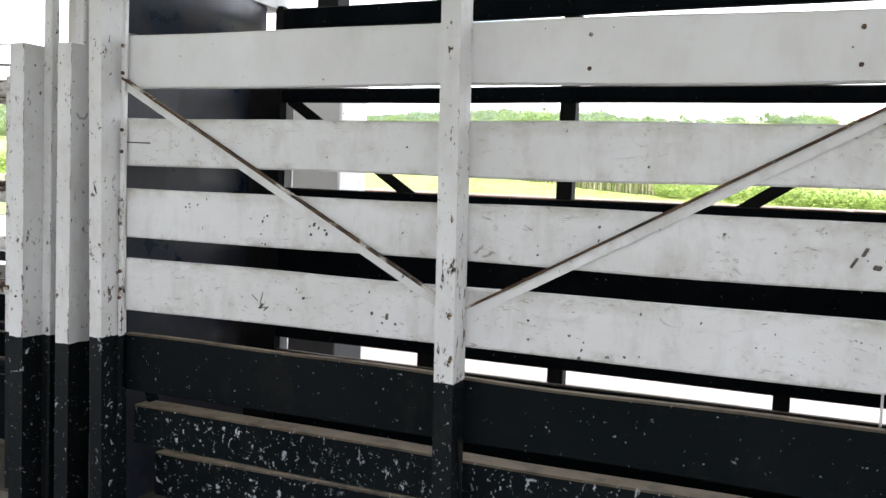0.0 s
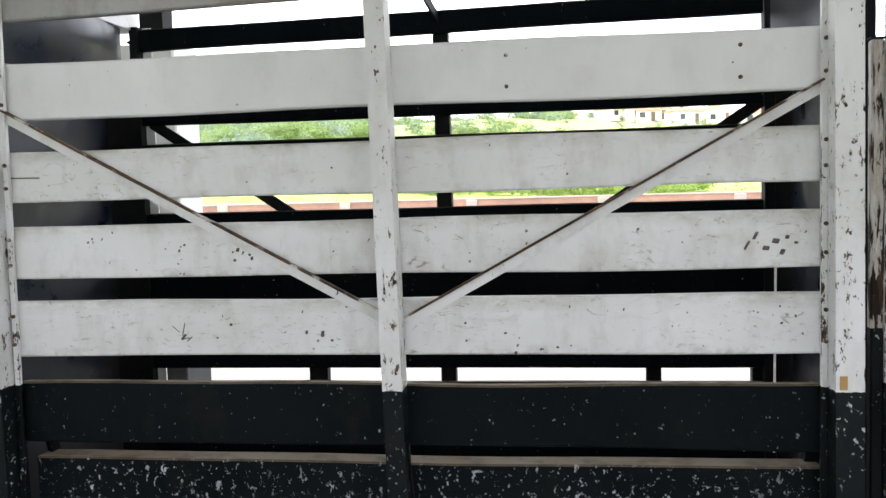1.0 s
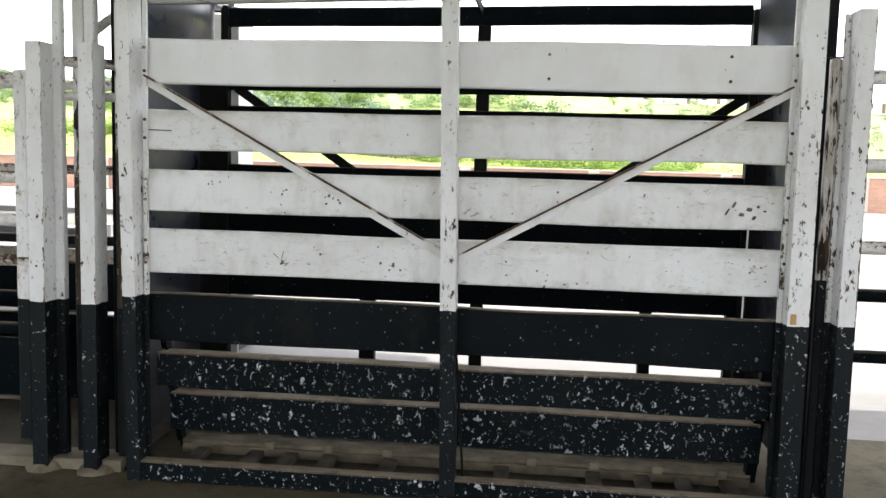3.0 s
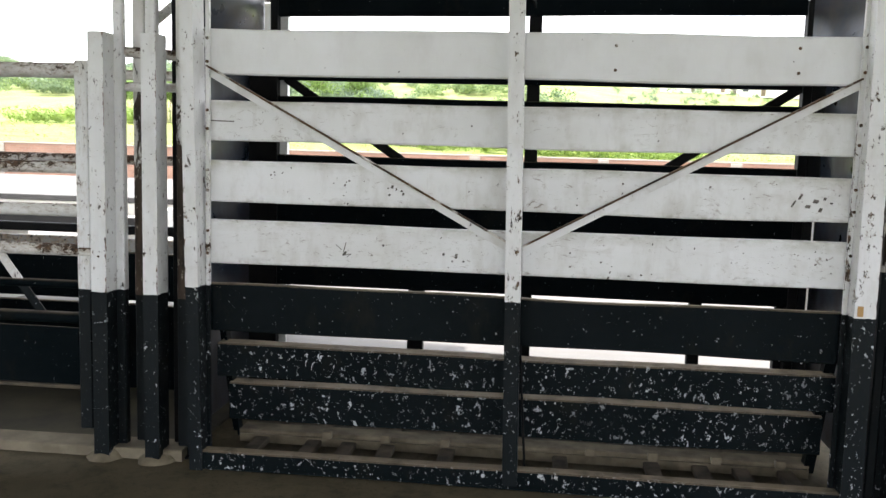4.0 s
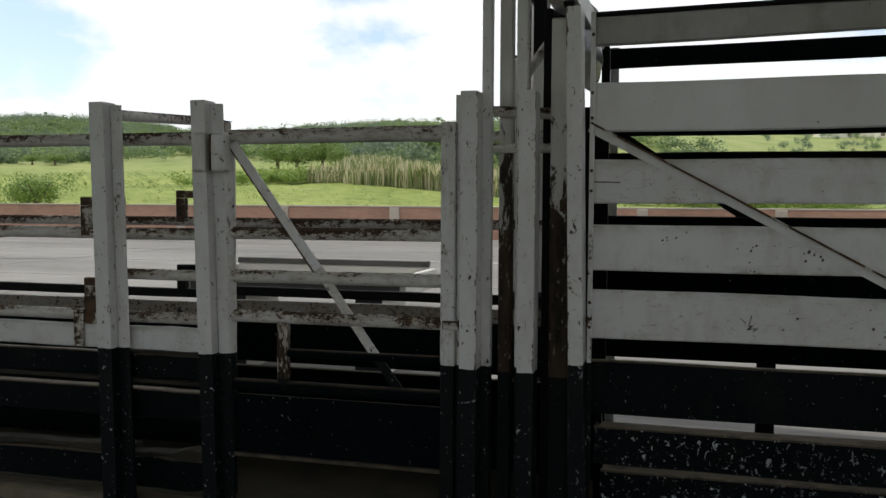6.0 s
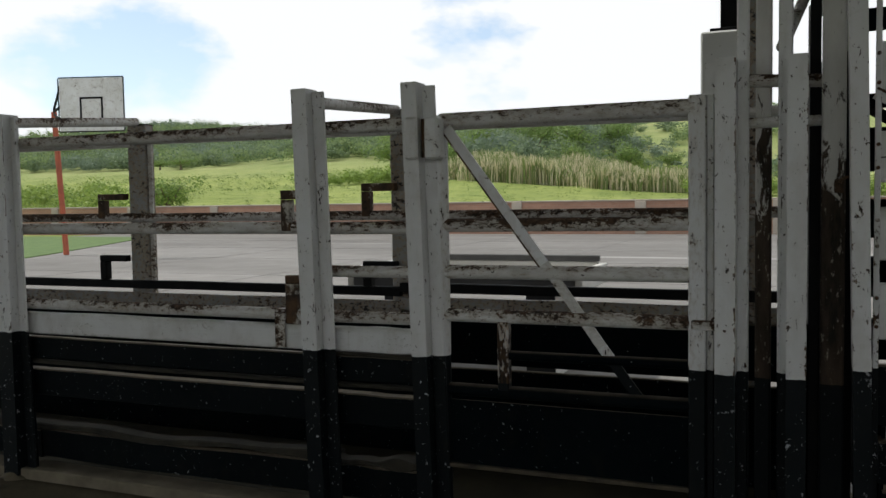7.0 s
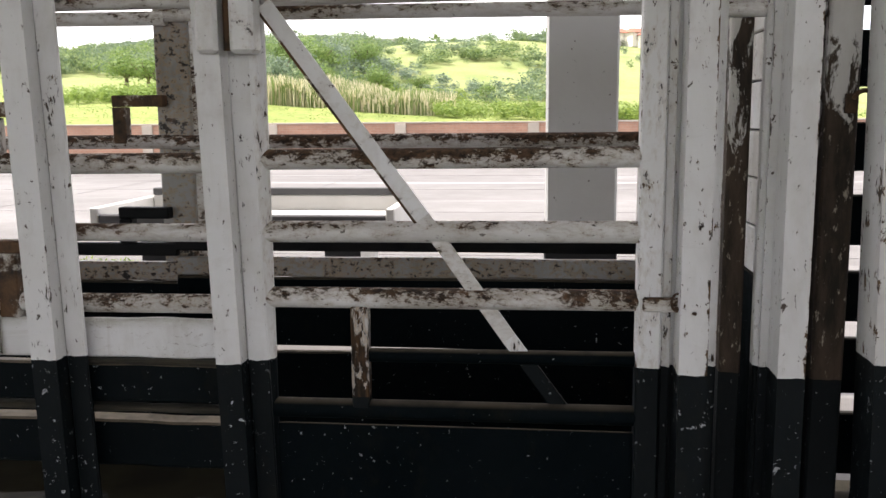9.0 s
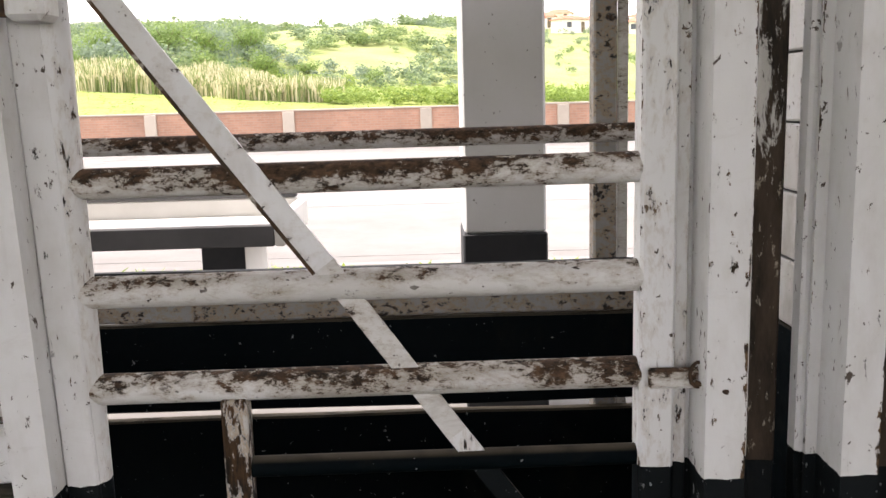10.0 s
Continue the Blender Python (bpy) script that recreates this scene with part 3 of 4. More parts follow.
def leaning(bm, per_metre, foot=0.45):
    """Shears an upright along x."""
    for v in bm.verts:
        v.co.x += per_metre * (v.co.z - foot)
    return bm


def rising(bm, per_metre=0.017):
    """Tilts a long member up towards +x."""
    for v in bm.verts:
        v.co.z += per_metre * (v.co.x + 2.49)
    return bm


put("post", leaning(prism(channel(-2.556, -2.498, 2.66, 2.79), GZ, 2.20), -0.018), M_POST, front, "chipped white steel corner post, black below")
put("post", leaning(prism(channel(-1.148, -1.083, 2.655, 2.755), GZ + 0.03, 2.185), -0.020), M_POST, front, "chipped white steel middle post, black below")
put("post", leaning(prism(channel(0.259, 0.344, 2.66, 2.79), GZ, 2.60), -0.004), M_POST, front, "chipped white steel corner post, black below")
put("post_flange", box(0.236, 0.2555, 2.735, 2.752, GZ, 2.55, bevel=0.002), M_POST, front)
put("post_flange", box(-2.497, -2.478, 2.735, 2.752, GZ, 2.19, bevel=0.002), M_POST, front)
planks = []
for i, (z0, z1) in enumerate(BOARDS):
    planks.append((z0, z1, put("board", board(-2.494, 0.262, 2.76, 2.80, z0, z1, 0.004, 10 + i), M_CLEANBOARD if i == 0 else M_BOARD, front)))
put("board", rising(board(-2.49, 0.262, 2.76, 2.80, 2.062, 2.172, 0.003, 21)), M_TOPBOARD, front, "white top plank greyed by dirt and painted shade")
put("top_angle", rising(box(-2.49, 0.262, 2.75, 2.81, 2.176, 2.192, bevel=0.002)), M_STEEL, front, "dark steel angle capping the top plank")
put("board", board(-2.494, 0.262, 2.765, 2.805, 0.572, 0.787, 0.007, 31), M_DBOARD, front, "blue-black plank with a dusty edge")
put("board", board(-2.47, 0.255, 2.80, 2.898, 0.350, 0.505, 0.004, 32), M_DFLECK, front, "blue-black plank speckled with white")
put("board", board(-2.45, 0.245, 2.905, 3.000, 0.118, 0.298, 0.004, 33), M_DFLECK, front, "blue-black plank speckled with white")
sill = put("sill_angle", board(-2.44, 0.24, 3.02, 3.14, 0.012, 0.034, 0.002, 34), M_SILL, front, "mucky steel angle along the floor")
put("sill_lip", box(-2.44, 0.24, 3.02, 3.026, -0.03, 0.011, bevel=0.001), M_SILL, front)
for i in range(8):
    x = -2.02 + 0.285 * i + (0.11 if i > 3 else 0)
    put("cleat", box(x, x + 0.045, 2.985, 3.018, 0.02, 0.055, bevel=0.003), M_SILL, sill)
put("base_beam", board(-2.54, 0.34, 2.67, 2.74, GZ + 0.004, 0.042, 0.003, 35), M_DFLECK, front, "black base channel spotted with white")
for sx in (-2.45, 0.225):
    a, b = Vector((sx, 2.79, 0.78)), Vector((sx, 3.06, 0.0))
    put("sloping_rib", flat_bar(a, b, 0.05, 0.012, (1 if sx < 0 else -1, 0, 0), 0.04), M_DBOARD, front)
brace_a = put("brace", flat_bar((-2.497, 2.750, 1.735), (-1.150, 2.750, 1.005), 0.036, 0.006, (0, -1, 0), 0.0), M_BRACE, front, "white angle-iron brace with a rusty edge")
brace_b = put("brace", flat_bar((0.250, 2.750, 1.730), (-1.085, 2.750, 0.998), 0.036, 0.006, (0, -1, 0), 0.0), M_BRACE, front, "white angle-iron brace with a rusty edge")
put("brace_lip", flat_bar((-2.492, 2.741, 1.752), (-1.145, 2.741, 1.022), 0.008, 0.020, (0, -1, 0)), M_RUST, brace_a, "rusty lip")
put("brace_lip", flat_bar((0.245, 2.741, 1.746), (-1.090, 2.741, 1.014), 0.008, 0.020, (0, -1, 0)), M_RUST, brace_b, "rusty lip")
put("stay_wire", tube((-1.085, 2.70, 0.60), (-1.045, 2.74, 0.03), 0.006, 6), M_STEEL, front)
put("peeled_patch", box(0.268, 0.292, 2.6565, 2.659, 0.792, 0.835, bevel=0.006), M_OCHRE, front, "ochre undercoat where the paint has peeled")
bolt = None
for x in (-2.487, 0.249):
    for z in (0.93, 1.03, 1.21, 1.30, 1.48, 1.56, 1.77, 1.87, 2.1):
        if bolt is None:
            bolt = put("bolt", tube((x, 2.728, z), (x, 2.735, z), 0.007, 8), M_RUST, front)
            b0 = Vector((x, 0, z))
        else:
            o = new("bolt", bolt.data)
            o.parent = front
            o.location = bolt.location + Vector((x, 0, z)) - b0
for x in (-1.53, -0.735, 0.0):
    for z in (1.765, 1.865):
        o = new("bolt", bolt.data)
        o.parent = front
        o.location = bolt.location + Vector((x, 0.03, z)) - b0

# marks that the planks carry
def mark(x0, x1, z0, z1, turn=0.0, y=2.758, name="scratch"):
    bm = box(-(x1 - x0) / 2, (x1 - x0) / 2, -0.002, 0.002, -(z1 - z0) / 2, (z1 - z0) / 2, bevel=min(x1 - x0, z1 - z0) * 0.3)
    for v in bm.verts:
        v.co.x += 0.18 * (z1 - z0) * math.sin(v.co.z * 90)
    bmesh.ops.transform(bm, matrix=Matrix.Translation(((x0 + x1) / 2, y, (z0 + z1) / 2)) @ Matrix.Rotation(radians(turn), 4, "Y"), verts=bm.verts)
    holder = [ob for lo, hi, ob in planks if lo < (z0 + z1) / 2 < hi]
    put(name, bm, M_SCAR, holder[0] if holder else front)


mark(-2.49, -2.375, 1.513, 1.518, 1)
mark(-1.876, -1.866, 0.938, 0.962, 20)
mark(-1.915, -1.880, 0.976, 0.979, 40)
mark(-1.872, -1.868, 0.955, 1.000, -6)
mark(-1.880, -1.848, 0.943, 0.947, -12)
mark(-1.852, -1.848, 0.93, 0.955, 30)
for dx, dz, w, h in ((0.0, 0.0, 0.022, 0.016), (0.035, 0.012, 0.012, 0.012), (-0.03, -0.022, 0.020, 0.014), (0.02, -0.035, 0.014, 0.018), (-0.062, 0.018, 0.010, 0.026), (0.062, -0.006, 0.012, 0.008), (-0.088, -0.012, 0.008, 0.030)):
    mark(0.105 + dx - w / 2, 0.105 + dx + w / 2, 1.247 + dz - h / 2, 1.247 + dz + h / 2, 8, name="paint_chip")
rm = random.Random(3)
for i in range(42):
    z0, z1 = BOARDS[rm.choice((0, 1, 1, 2, 2, 2, 3, 3, 3))]
    x = rm.uniform(-2.45, 0.22)
    if abs(x + 1.12) < 0.07:
        continue
    z = rm.uniform(z0 + 0.02, z1 - 0.02)
    w = rm.uniform(0.002, 0.008)
    mark(x - w / 2, x + w / 2, z - rm.uniform(0.001, 0.009), z + 0.002, rm.uniform(-40, 40), name="paint_chip")

put("cord", tube((0.118, 2.815, 1.20), (0.112, 2.818, 0.55), 0.004, 8), M_CORD, front, "thin white cord hanging behind the planks", True)
for cx, cz, sx, sz, n in ((-1.87, 1.25, 0.012, 0.075, 9), (-1.66, 1.24, 0.03, 0.05, 8), (-1.55, 0.98, 0.10, 0.05, 5), (-1.42, 0.945, 0.06, 0.035, 3), (-0.75, 0.92, 0.10, 0.03, 8), (-2.2, 1.29, 0.05, 0.03, 6), (-0.45, 1.30, 0.15, 0.03, 6), (0.08, 1.03, 0.05, 0.02, 5)):
    for _ in range(n):
        x, z, w = rm.gauss(cx, sx), rm.gauss(cz, sz * 0.6), rm.uniform(0.003, 0.011)
        mark(x - w / 2, x + w / 2, z - w * rm.uniform(0.3, 1.3), z + w * 0.4, rm.uniform(-40, 40), name="paint_chip")

# the scale's floor inside the pen, with cross slats
pen_floor = thing("scale_platform", (-1.1, 3.4, GZ), "mucky timber platform of the weighing scale", "platform")
put("deck", box(-2.45, 0.25, 3.11, 3.80, GZ + 0.002, GZ + 0.02, bevel=0), M_DIRT, pen_floor)
for x in (-2.36, -2.10, -1.93, -1.74, -1.45, -0.92, -0.50, -0.28, -0.10, 0.10):
    put("slat", box(x, x + 0.07, 2.76, 3.78, GZ + 0.022, GZ + 0.052, bevel=0.004), M_DIRT, pen_floor)

# ---- the pen's far side ----
YB = 3.83
UP = 0.014
back = thing("stock_panel", (-1.1, YB, GZ), "dark steel far side of the weighing pen with open slots", "livestock panel")
put("post", box(-2.76, -2.515, YB, YB + 0.07, GZ, 1.93), M_STEEL, back)
put("post_head", box(-2.556, -2.515, YB, YB + 0.07, 1.932, 2.24), M_STEEL, back)
put("post_face", box(-2.513, -2.470, YB + 0.05, YB + 0.06, 0.02, 2.24, bevel=0.001), M_BRACE, back, "pale flange of the corner post")
put("post", box(-1.125, -1.055, YB + 0.045, YB + 0.11, GZ, 2.24), M_STEEL, back)
put("post", box(0.315, 0.36, YB, YB + 0.07, GZ, 2.24), M_STEEL, back)
put("post", box(0.362, 0.47, YB, YB + 0.07, GZ, 2.24), M_STEEL, back)
for i, (z0, z1) in enumerate(((2.112, 2.212), (1.762, 1.83), (1.476, 1.676), (1.172, 1.350), (0.897, 1.085), (0.610, 0.800), (0.332, 0.545), (GZ + 0.06, 0.252))):
    put("board", rising(board(-2.51, 0.31, YB + 0.002, YB + 0.042, z0 + UP, z1 + UP, 0.002, 41 + i), 0.013 if i == 0 else 0.0), M_DARK, back, "blue-black plank")
for x0, x1 in ((-1.755, -1.665), (-0.19, -0.125), (0.27, 0.312)):
    put("stub_post", box(x0, x1, YB + 0.045, YB + 0.10, GZ, 1.2), M_STEEL, back)
put("brace", flat_bar((-2.47, YB + 0.02, 1.79), (-1.10, YB + 0.02, 0.88), 0.05, 0.01), M_STEEL, back)
put("brace", flat_bar((0.31, YB + 0.02, 1.79), (-1.06, YB + 0.02, 0.88), 0.05, 0.01), M_STEEL, back)
put("top_stay", flat_bar((-1.09, YB + 0.02, 2.20), (-1.30, 2.79, 2.62), 0.05, 0.01, (1, 0, 0)), M_STEEL, back)

# ---- end doors of the pen ----
def end_door(x, side):
    d = thing("end_door", (x, 3.3, GZ), "dark blue sheet-steel sliding door closing the end of the pen", "door")
    put("sheet", box(x - 0.01, x + 0.01, 2.91, 3.80, 0.02, 1.88, bevel=0.003), M_BLUE, d, "blue-black sheet smeared with brown muck")
    put("guide_post", box(x - 0.03, x + 0.008, 2.86, 2.90, GZ, 2.24), M_STEEL, d)
    bm = bmesh.new()
    n = 14
    prev = None
    for i in range(n + 1):
        t = i / n
        y = 2.86 + 0.92 * t
        bulge = 0.10 * math.sin(math.pi * t) * side
        row = []
        for j in range(7):
            s = j / 6
            z = 1.955 + 0.02 * t + 0.44 * s
            row.append(bm.verts.new((x + (bulge * math.sin(math.pi * min(1, s * 1.15 + 0.1)) + 0.012 + 0.085 * t) * side, y, z)))
        if prev:
            for j in range(6):
                bm.faces.new((prev[j], prev[j + 1], row[j + 1], row[j]))
        prev = row
    bmesh.ops.recalc_face_normals(bm, faces=bm.faces)
    bmesh.ops.solidify(bm, geom=bm.faces[:], thickness=0.006)
    put("curved_hood", bm, M_BLUE, d, "bulging glossy blue hood above the door", True)
    put("top_rail", box(x - 0.035, x + 0.035, 2.80, 3.90, 2.42, 2.48), M_STEEL, d)
    return d


end_door(-2.675, 1)
end_door(0.43, -1)
cross = thing("roof_beam", (-2.57, 3.2, 2.2), "white-painted steel beam across the top of the pen", "beam")
put("beam", box(-2.66, -2.545, 2.66, 3.92, 2.225, 2.32), M_BRACE, cross)
put("end_cap", box(-2.60, -2.555, 2.67, 2.72, 2.205, 2.224), M_STEEL, cross)

# ---- posts of the drafting gate beside the pen ----
def folded_post(x, y, top, width=0.075, depth=0.10, flange=0.065, label="", name="gate_post", lean=0.0, mat=None):
    """A post of folded sheet: a raised front web, one side, and a flange set back."""
    flange = max(flange, 0.001)
    o = [(x, y), (x + width, y), (x + width, y + depth), (x + width - 0.01, y + depth), (x + width - 0.01, y + 0.01), (x + 0.01, y + 0.01),
         (x + 0.01, y + depth), (x - flange, y + depth), (x - flange, y + depth - 0.01), (x, y + depth - 0.01)]
    p = thing(name, (x, y, GZ), label or "white folded-steel gate post, chipped, black below", "post", "gate posts")
    put("profile", leaning(prism(o, GZ, top - 0.004), lean), mat or M_GPOST, p)
    put("cap", leaning(box(x + 0.001, x + width - 0.001, y + 0.001, y + depth - 0.001, top - 0.004, top, bevel=0.001), lean), M_WHITE, p)
    bm = bmesh.new()
    bmesh.ops.create_icosphere(bm, subdivisions=3, radius=1.0, matrix=Matrix.Translation((x + width / 2, y + depth / 2, GZ - 0.02)) @ Matrix.Diagonal((0.095, 0.10, 0.06, 1)))
    for v in bm.verts:
        v.co += Vector((1, 1, 0.7)) * 0.03 * noise.noise(v.co * 14)
    put("foot", bm, M_SILL, p, "lump of mortar round the foot")
    return p


folded_post(-3.023, 2.705, 1.89, 0.072, 0.11, 0.045)
folded_post(-2.778, 2.705, 1.885, 0.068, 0.11, 0.022)
folded_post(0.468, 2.70, 2.05, 0.068, 0.11, 0.022, mat=M_POST)


def upright(name, x0, x1, y0, y1, z0, z1, mat, label):
    u = thing(name, ((x0 + x1) / 2, (y0 + y1) / 2, GZ), label, "post")
    put("tube", box(x0, x1, y0, y1, z0, z1, bevel=0.006), mat, u)
    put("cap", box(x0 - 0.003, x1 + 0.003, y0 - 0.003, y1 + 0.003, z1 + 0.001, z1 + 0.006, bevel=0.001), M_STEEL, u)
    put("base_plate", box(x0 - 0.03, x1 + 0.03, y0 - 0.03, y1 + 0.03, GZ + 0.001, GZ + 0.012, bevel=0.002), M_STEEL, u)
    return u


upright("guide_tube", -2.955, -2.912, 2.80, 2.845, GZ, 2.85, M_GPOST, "slim white gate guide tube, rust-spotted")
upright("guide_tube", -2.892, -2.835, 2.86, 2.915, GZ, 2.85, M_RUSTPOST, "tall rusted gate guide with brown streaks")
upright("guide_tube", -2.812, -2.762, 2.82, 2.865, GZ, 2.85, M_GPOST, "slim white gate guide tube, rust-spotted")
upright("guide_tube", 0.405, 0.445, 2.80, 2.84, GZ, 1.87, M_SIDEGUIDE, "cream gate guide with a rust stain, black below")
upright("guide_tube", -2.665, -2.584, 2.81, 2.865, GZ, 2.19, M_DOORPOST, "rusted black guide of the pen door")
guide_top = thing("overhead_ties", (-2.85, 3.3, 2.3), "white tubes tying the gate guides together overhead", "frame")
put("tie", tube((-2.93, 2.82, 2.42), (-2.60, 2.84, 2.36), 0.025), M_RAIL, guide_top)
put("tie", tube((-2.80, 2.84, 1.93), (-2.60, 3.85, 2.60), 0.022), M_RAIL, guide_top)
put("tie", tube((-3.0, 2.84, 1.82), (-2.60, 2.86, 1.80), 0.024), M_RAIL, guide_top)
put("tie", tube((-3.0, 2.84, 1.66), (-2.60, 2.86, 1.66), 0.020), M_RAIL, guide_top)

hook = thing("gate_hook", (-2.60, 2.79, 1.40), "small rusted steel hook on the pen door guide", "hook")
bm = bmesh.new()
for i in range(7):
    a0, a1 = math.pi * i / 7, math.pi * (i + 1) / 7
    add_tube(bm, (-2.575 - 0.03 * math.cos(a0), 2.79, 1.43 + 0.022 * math.sin(a0)), (-2.575 - 0.03 * math.cos(a1), 2.79, 1.43 + 0.022 * math.sin(a1)), 0.006, 8)
put("bent_rod", bm, M_RUST, hook)
put("plate", box(-2.622, -2.590, 2.798, 2.806, 1.395, 1.445, bevel=0.002), M_RUST, hook)

# sliding gate of plates across the race, seen between the posts
slide = thing("sliding_gate", (-2.70, 3.3, GZ), "white plated sliding gate with rust at the joints", "gate")
for i in range(8):
    put("plate", box(-2.712, -2.690, 2.95, 3.78, 0.90 + 0.15 * i, 1.044 + 0.15 * i, bevel=0.004), M_STAINPLATE, slide)
put("lower_plate", box(-2.712, -2.690, 2.95, 3.78, 0.02, 0.895, bevel=0.003), M_DARK, slide)

# ---- the tubular gate ----
gate = thing("tube_gate", (-3.6, 2.8, GZ), "white tubular steel gate, heavily rust-spotted, closed", "gate")
YG = 2.80
put("stile", tube((-4.145, YG, GZ + 0.12), (-4.145, YG, 1.745), 0.034, 18), M_TWO_R, gate, "", True)
put("stile", box(-3.125, -3.060, YG - 0.03, YG + 0.03, GZ + 0.12, 1.77, bevel=0.006), M_TWO_R, gate)
put("stile_flange", box(-3.058, -3.034, YG - 0.012, YG + 0.004, GZ + 0.12, 1.77, bevel=0.002), M_TWO_R, gate)
for z, r, m in ((1.722, 0.034, M_RAIL), (1.285, 0.028, M_RAIL2), (1.088, 0.030, M_RAIL), (0.905, 0.029, M_RAIL2)):
    put("rail", tube((-4.14, YG, z), (-3.10, YG, z + 0.004), r, 18), m, gate, "", True)
put("rail", tube((-3.86, YG, 0.745), (-3.09, YG, 0.748), 0.020, 14), M_DARK, gate, "dark painted tube", True)
put("rail", tube((-4.145, YG, 0.588), (-3.09, YG, 0.590), 0.028, 14), M_DARK, gate, "dark painted tube", True)
put("kick_sheet", box(-4.13, -3.10, YG - 0.006, YG + 0.002, 0.27, 0.545, bevel=0.002), M_RACE, gate, "blue-black sheet at the foot of the gate")
put("kick_lip", box(-4.13, -3.10, YG - 0.025, YG + 0.02, 0.255, 0.272, bevel=0.002), M_DIRT, gate)
put("diagonal", flat_bar((-4.10, YG - 0.036, 1.69), (-3.69, YG - 0.026, 1.13), 0.042, 0.008), M_WHITE, gate, "flat diagonal brace with chipped paint")
put("diagonal", flat_bar((-3.69, YG - 0.016, 1.13), (-3.46, YG - 0.004, 0.80), 0.040, 0.008), M_RAIL2, gate, "flat diagonal brace, rusted")
put("diagonal", flat_bar((-3.46, YG - 0.004, 0.80), (-3.30, YG + 0.004, 0.58), 0.040, 0.008), M_TWO_R, gate, "foot of the diagonal brace, dark painted")
put("diagonal_lip", flat_bar((-4.118, YG - 0.034, 1.676), (-3.708, YG - 0.024, 1.116), 0.007, 0.014), M_RUST, gate, "rust-dark lip of the brace")
put("stub", box(-3.893, -3.845, YG - 0.025, YG + 0.02, 0.59, 0.885, bevel=0.004), M_STUB, gate, "short rusted upright")
put("rail_tab", box(-3.112, -3.018, YG - 0.050, YG - 0.034, 0.888, 0.926, bevel=0.005), M_RAIL2, gate, "flattened rail end")
put("latch", tube((-3.03, YG - 0.056, 0.902), (-2.985, YG - 0.098, 0.896), 0.0045, 10), M_RUST, gate, "rusted latch pin", True)
bm = bmesh.new()
for i in range(10):
    a0, a1 = 0.628 * i, 0.628 * (i + 1)
    add_tube(bm, (-3.024 + 0.016 * math.cos(a0), YG - 0.054, 0.916 + 0.024 * math.sin(a0)), (-3.024 + 0.016 * math.cos(a1), YG - 0.054, 0.916 + 0.024 * math.sin(a1)), 0.0035, 6)
put("wire_loop", bm, M_RUST, gate, "twisted rusty wire loop")

# ---- posts and rails of the race, near side ----
folded_post(-4.248, 2.715, 1.885, 0.07, 0.10, 0.0, "white folded-steel gate post with a hinge box, black below", lean=-0.026)
folded_post(-4.785, 2.715, 1.89, 0.075, 0.10, 0.0, "white folded-steel fence post, chipped, black below", lean=-0.024)
folded_post(-6.66, 2.715, 1.87, 0.10, 0.10, 0.0, "white folded-steel fence post, chipped, black below")
for x, top in ((-4.178, 1.872), (-4.710, 1.878), (-6.56, 1.86)):
    w = thing("post_wing", (x, 2.77, GZ), "set-back white side flange of a fence post, black below", "post", "gate posts")
    put("stiffener", leaning(box(x + 0.012, x + 0.052, 2.779, 2.80, GZ, 0.7, bevel=0.003), -0.025), M_DARK, w)
    put("flange", leaning(box(x + 0.002, x + 0.062, 2.765, 2.778, GZ, top, bevel=0.004), -0.025), M_GPOST, w)
hbox = thing("hinge_box", (-4.19, 2.70, 1.56), "white welded hinge box with a rusty slot", "hinge")
put("plate", box(-4.262, -4.203, 2.690, 2.713, 1.56, 1.738, bevel=0.010), M_WHITE, hbox)
put("plate", box(-4.172, -4.108, 2.690, 2.765, 1.56, 1.735, bevel=0.010), M_WHITE, hbox)
put("pin", tube((-4.188, 2.735, 1.57), (-4.188, 2.735, 1.73), 0.012, 10), M_RUST, hbox, "rusted hinge pin", True)

kerb = solid("kerb", board(-12.6, -2.62, 2.74, 2.90, GZ - 0.05, GZ + 0.055, 0.012, 77, 60), M_KERB, "low dusty mortar kerb under the race fence", "kerb", "structure")

near = thing("rail_fence", (-6, 2.82, GZ), "white tube rails of the cattle race, rust along the tops", "fence")
YN = 2.84
for a, b in ((-4.75, -4.25), (-6.6, -4.75), (-12.5, -6.6)):
    put("rail", tube((a, YN, 1.722), (b, YN, 1.722), 0.030, 16), M_RAIL, near, "", True)
    put("rail", tube((a, YN, 1.272), (b, YN, 1.275), 0.029, 16), M_RAIL2, near, "", True)
    put("rail", tube((a, YN, 0.872), (b, YN, 0.874), 0.028, 16), M_RAIL, near, "", True)
    put("plank", board(a, b, YN - 0.03, YN + 0.0, 0.718, 0.832, 0.003, int(-a * 7)), M_BOARD, near)
    put("board", board(a, b, YN - 0.03, YN + 0.01, 0.585, 0.700, 0.002, int(-a * 9)), M_DBOARD, near)
    put("board_ledge", board(a, b, YN - 0.045, YN + 0.0, 0.560, 0.578, 0.002, int(-a * 10)), M_DUSTY, near, "dusty steel ledge under a dark board")
    put("board", board(a, b, YN - 0.02, YN + 0.05, 0.385, 0.525, 0.002, int(-a * 11)), M_DBOARD, near)
    put("board", board(a, b, YN + 0.075, YN + 0.115, GZ + 0.06, 0.165, 0.006, int(-a * 12)), M_DBOARD, near, "blue-black bottom board speckled with white")
    put("muck_ridge", board(a, b, YN + 0.07, YN + 0.16, 0.166, 0.200, 0.016, int(-a * 13), 40), M_DUSTY, near, "ridge of dried muck on the bottom board")
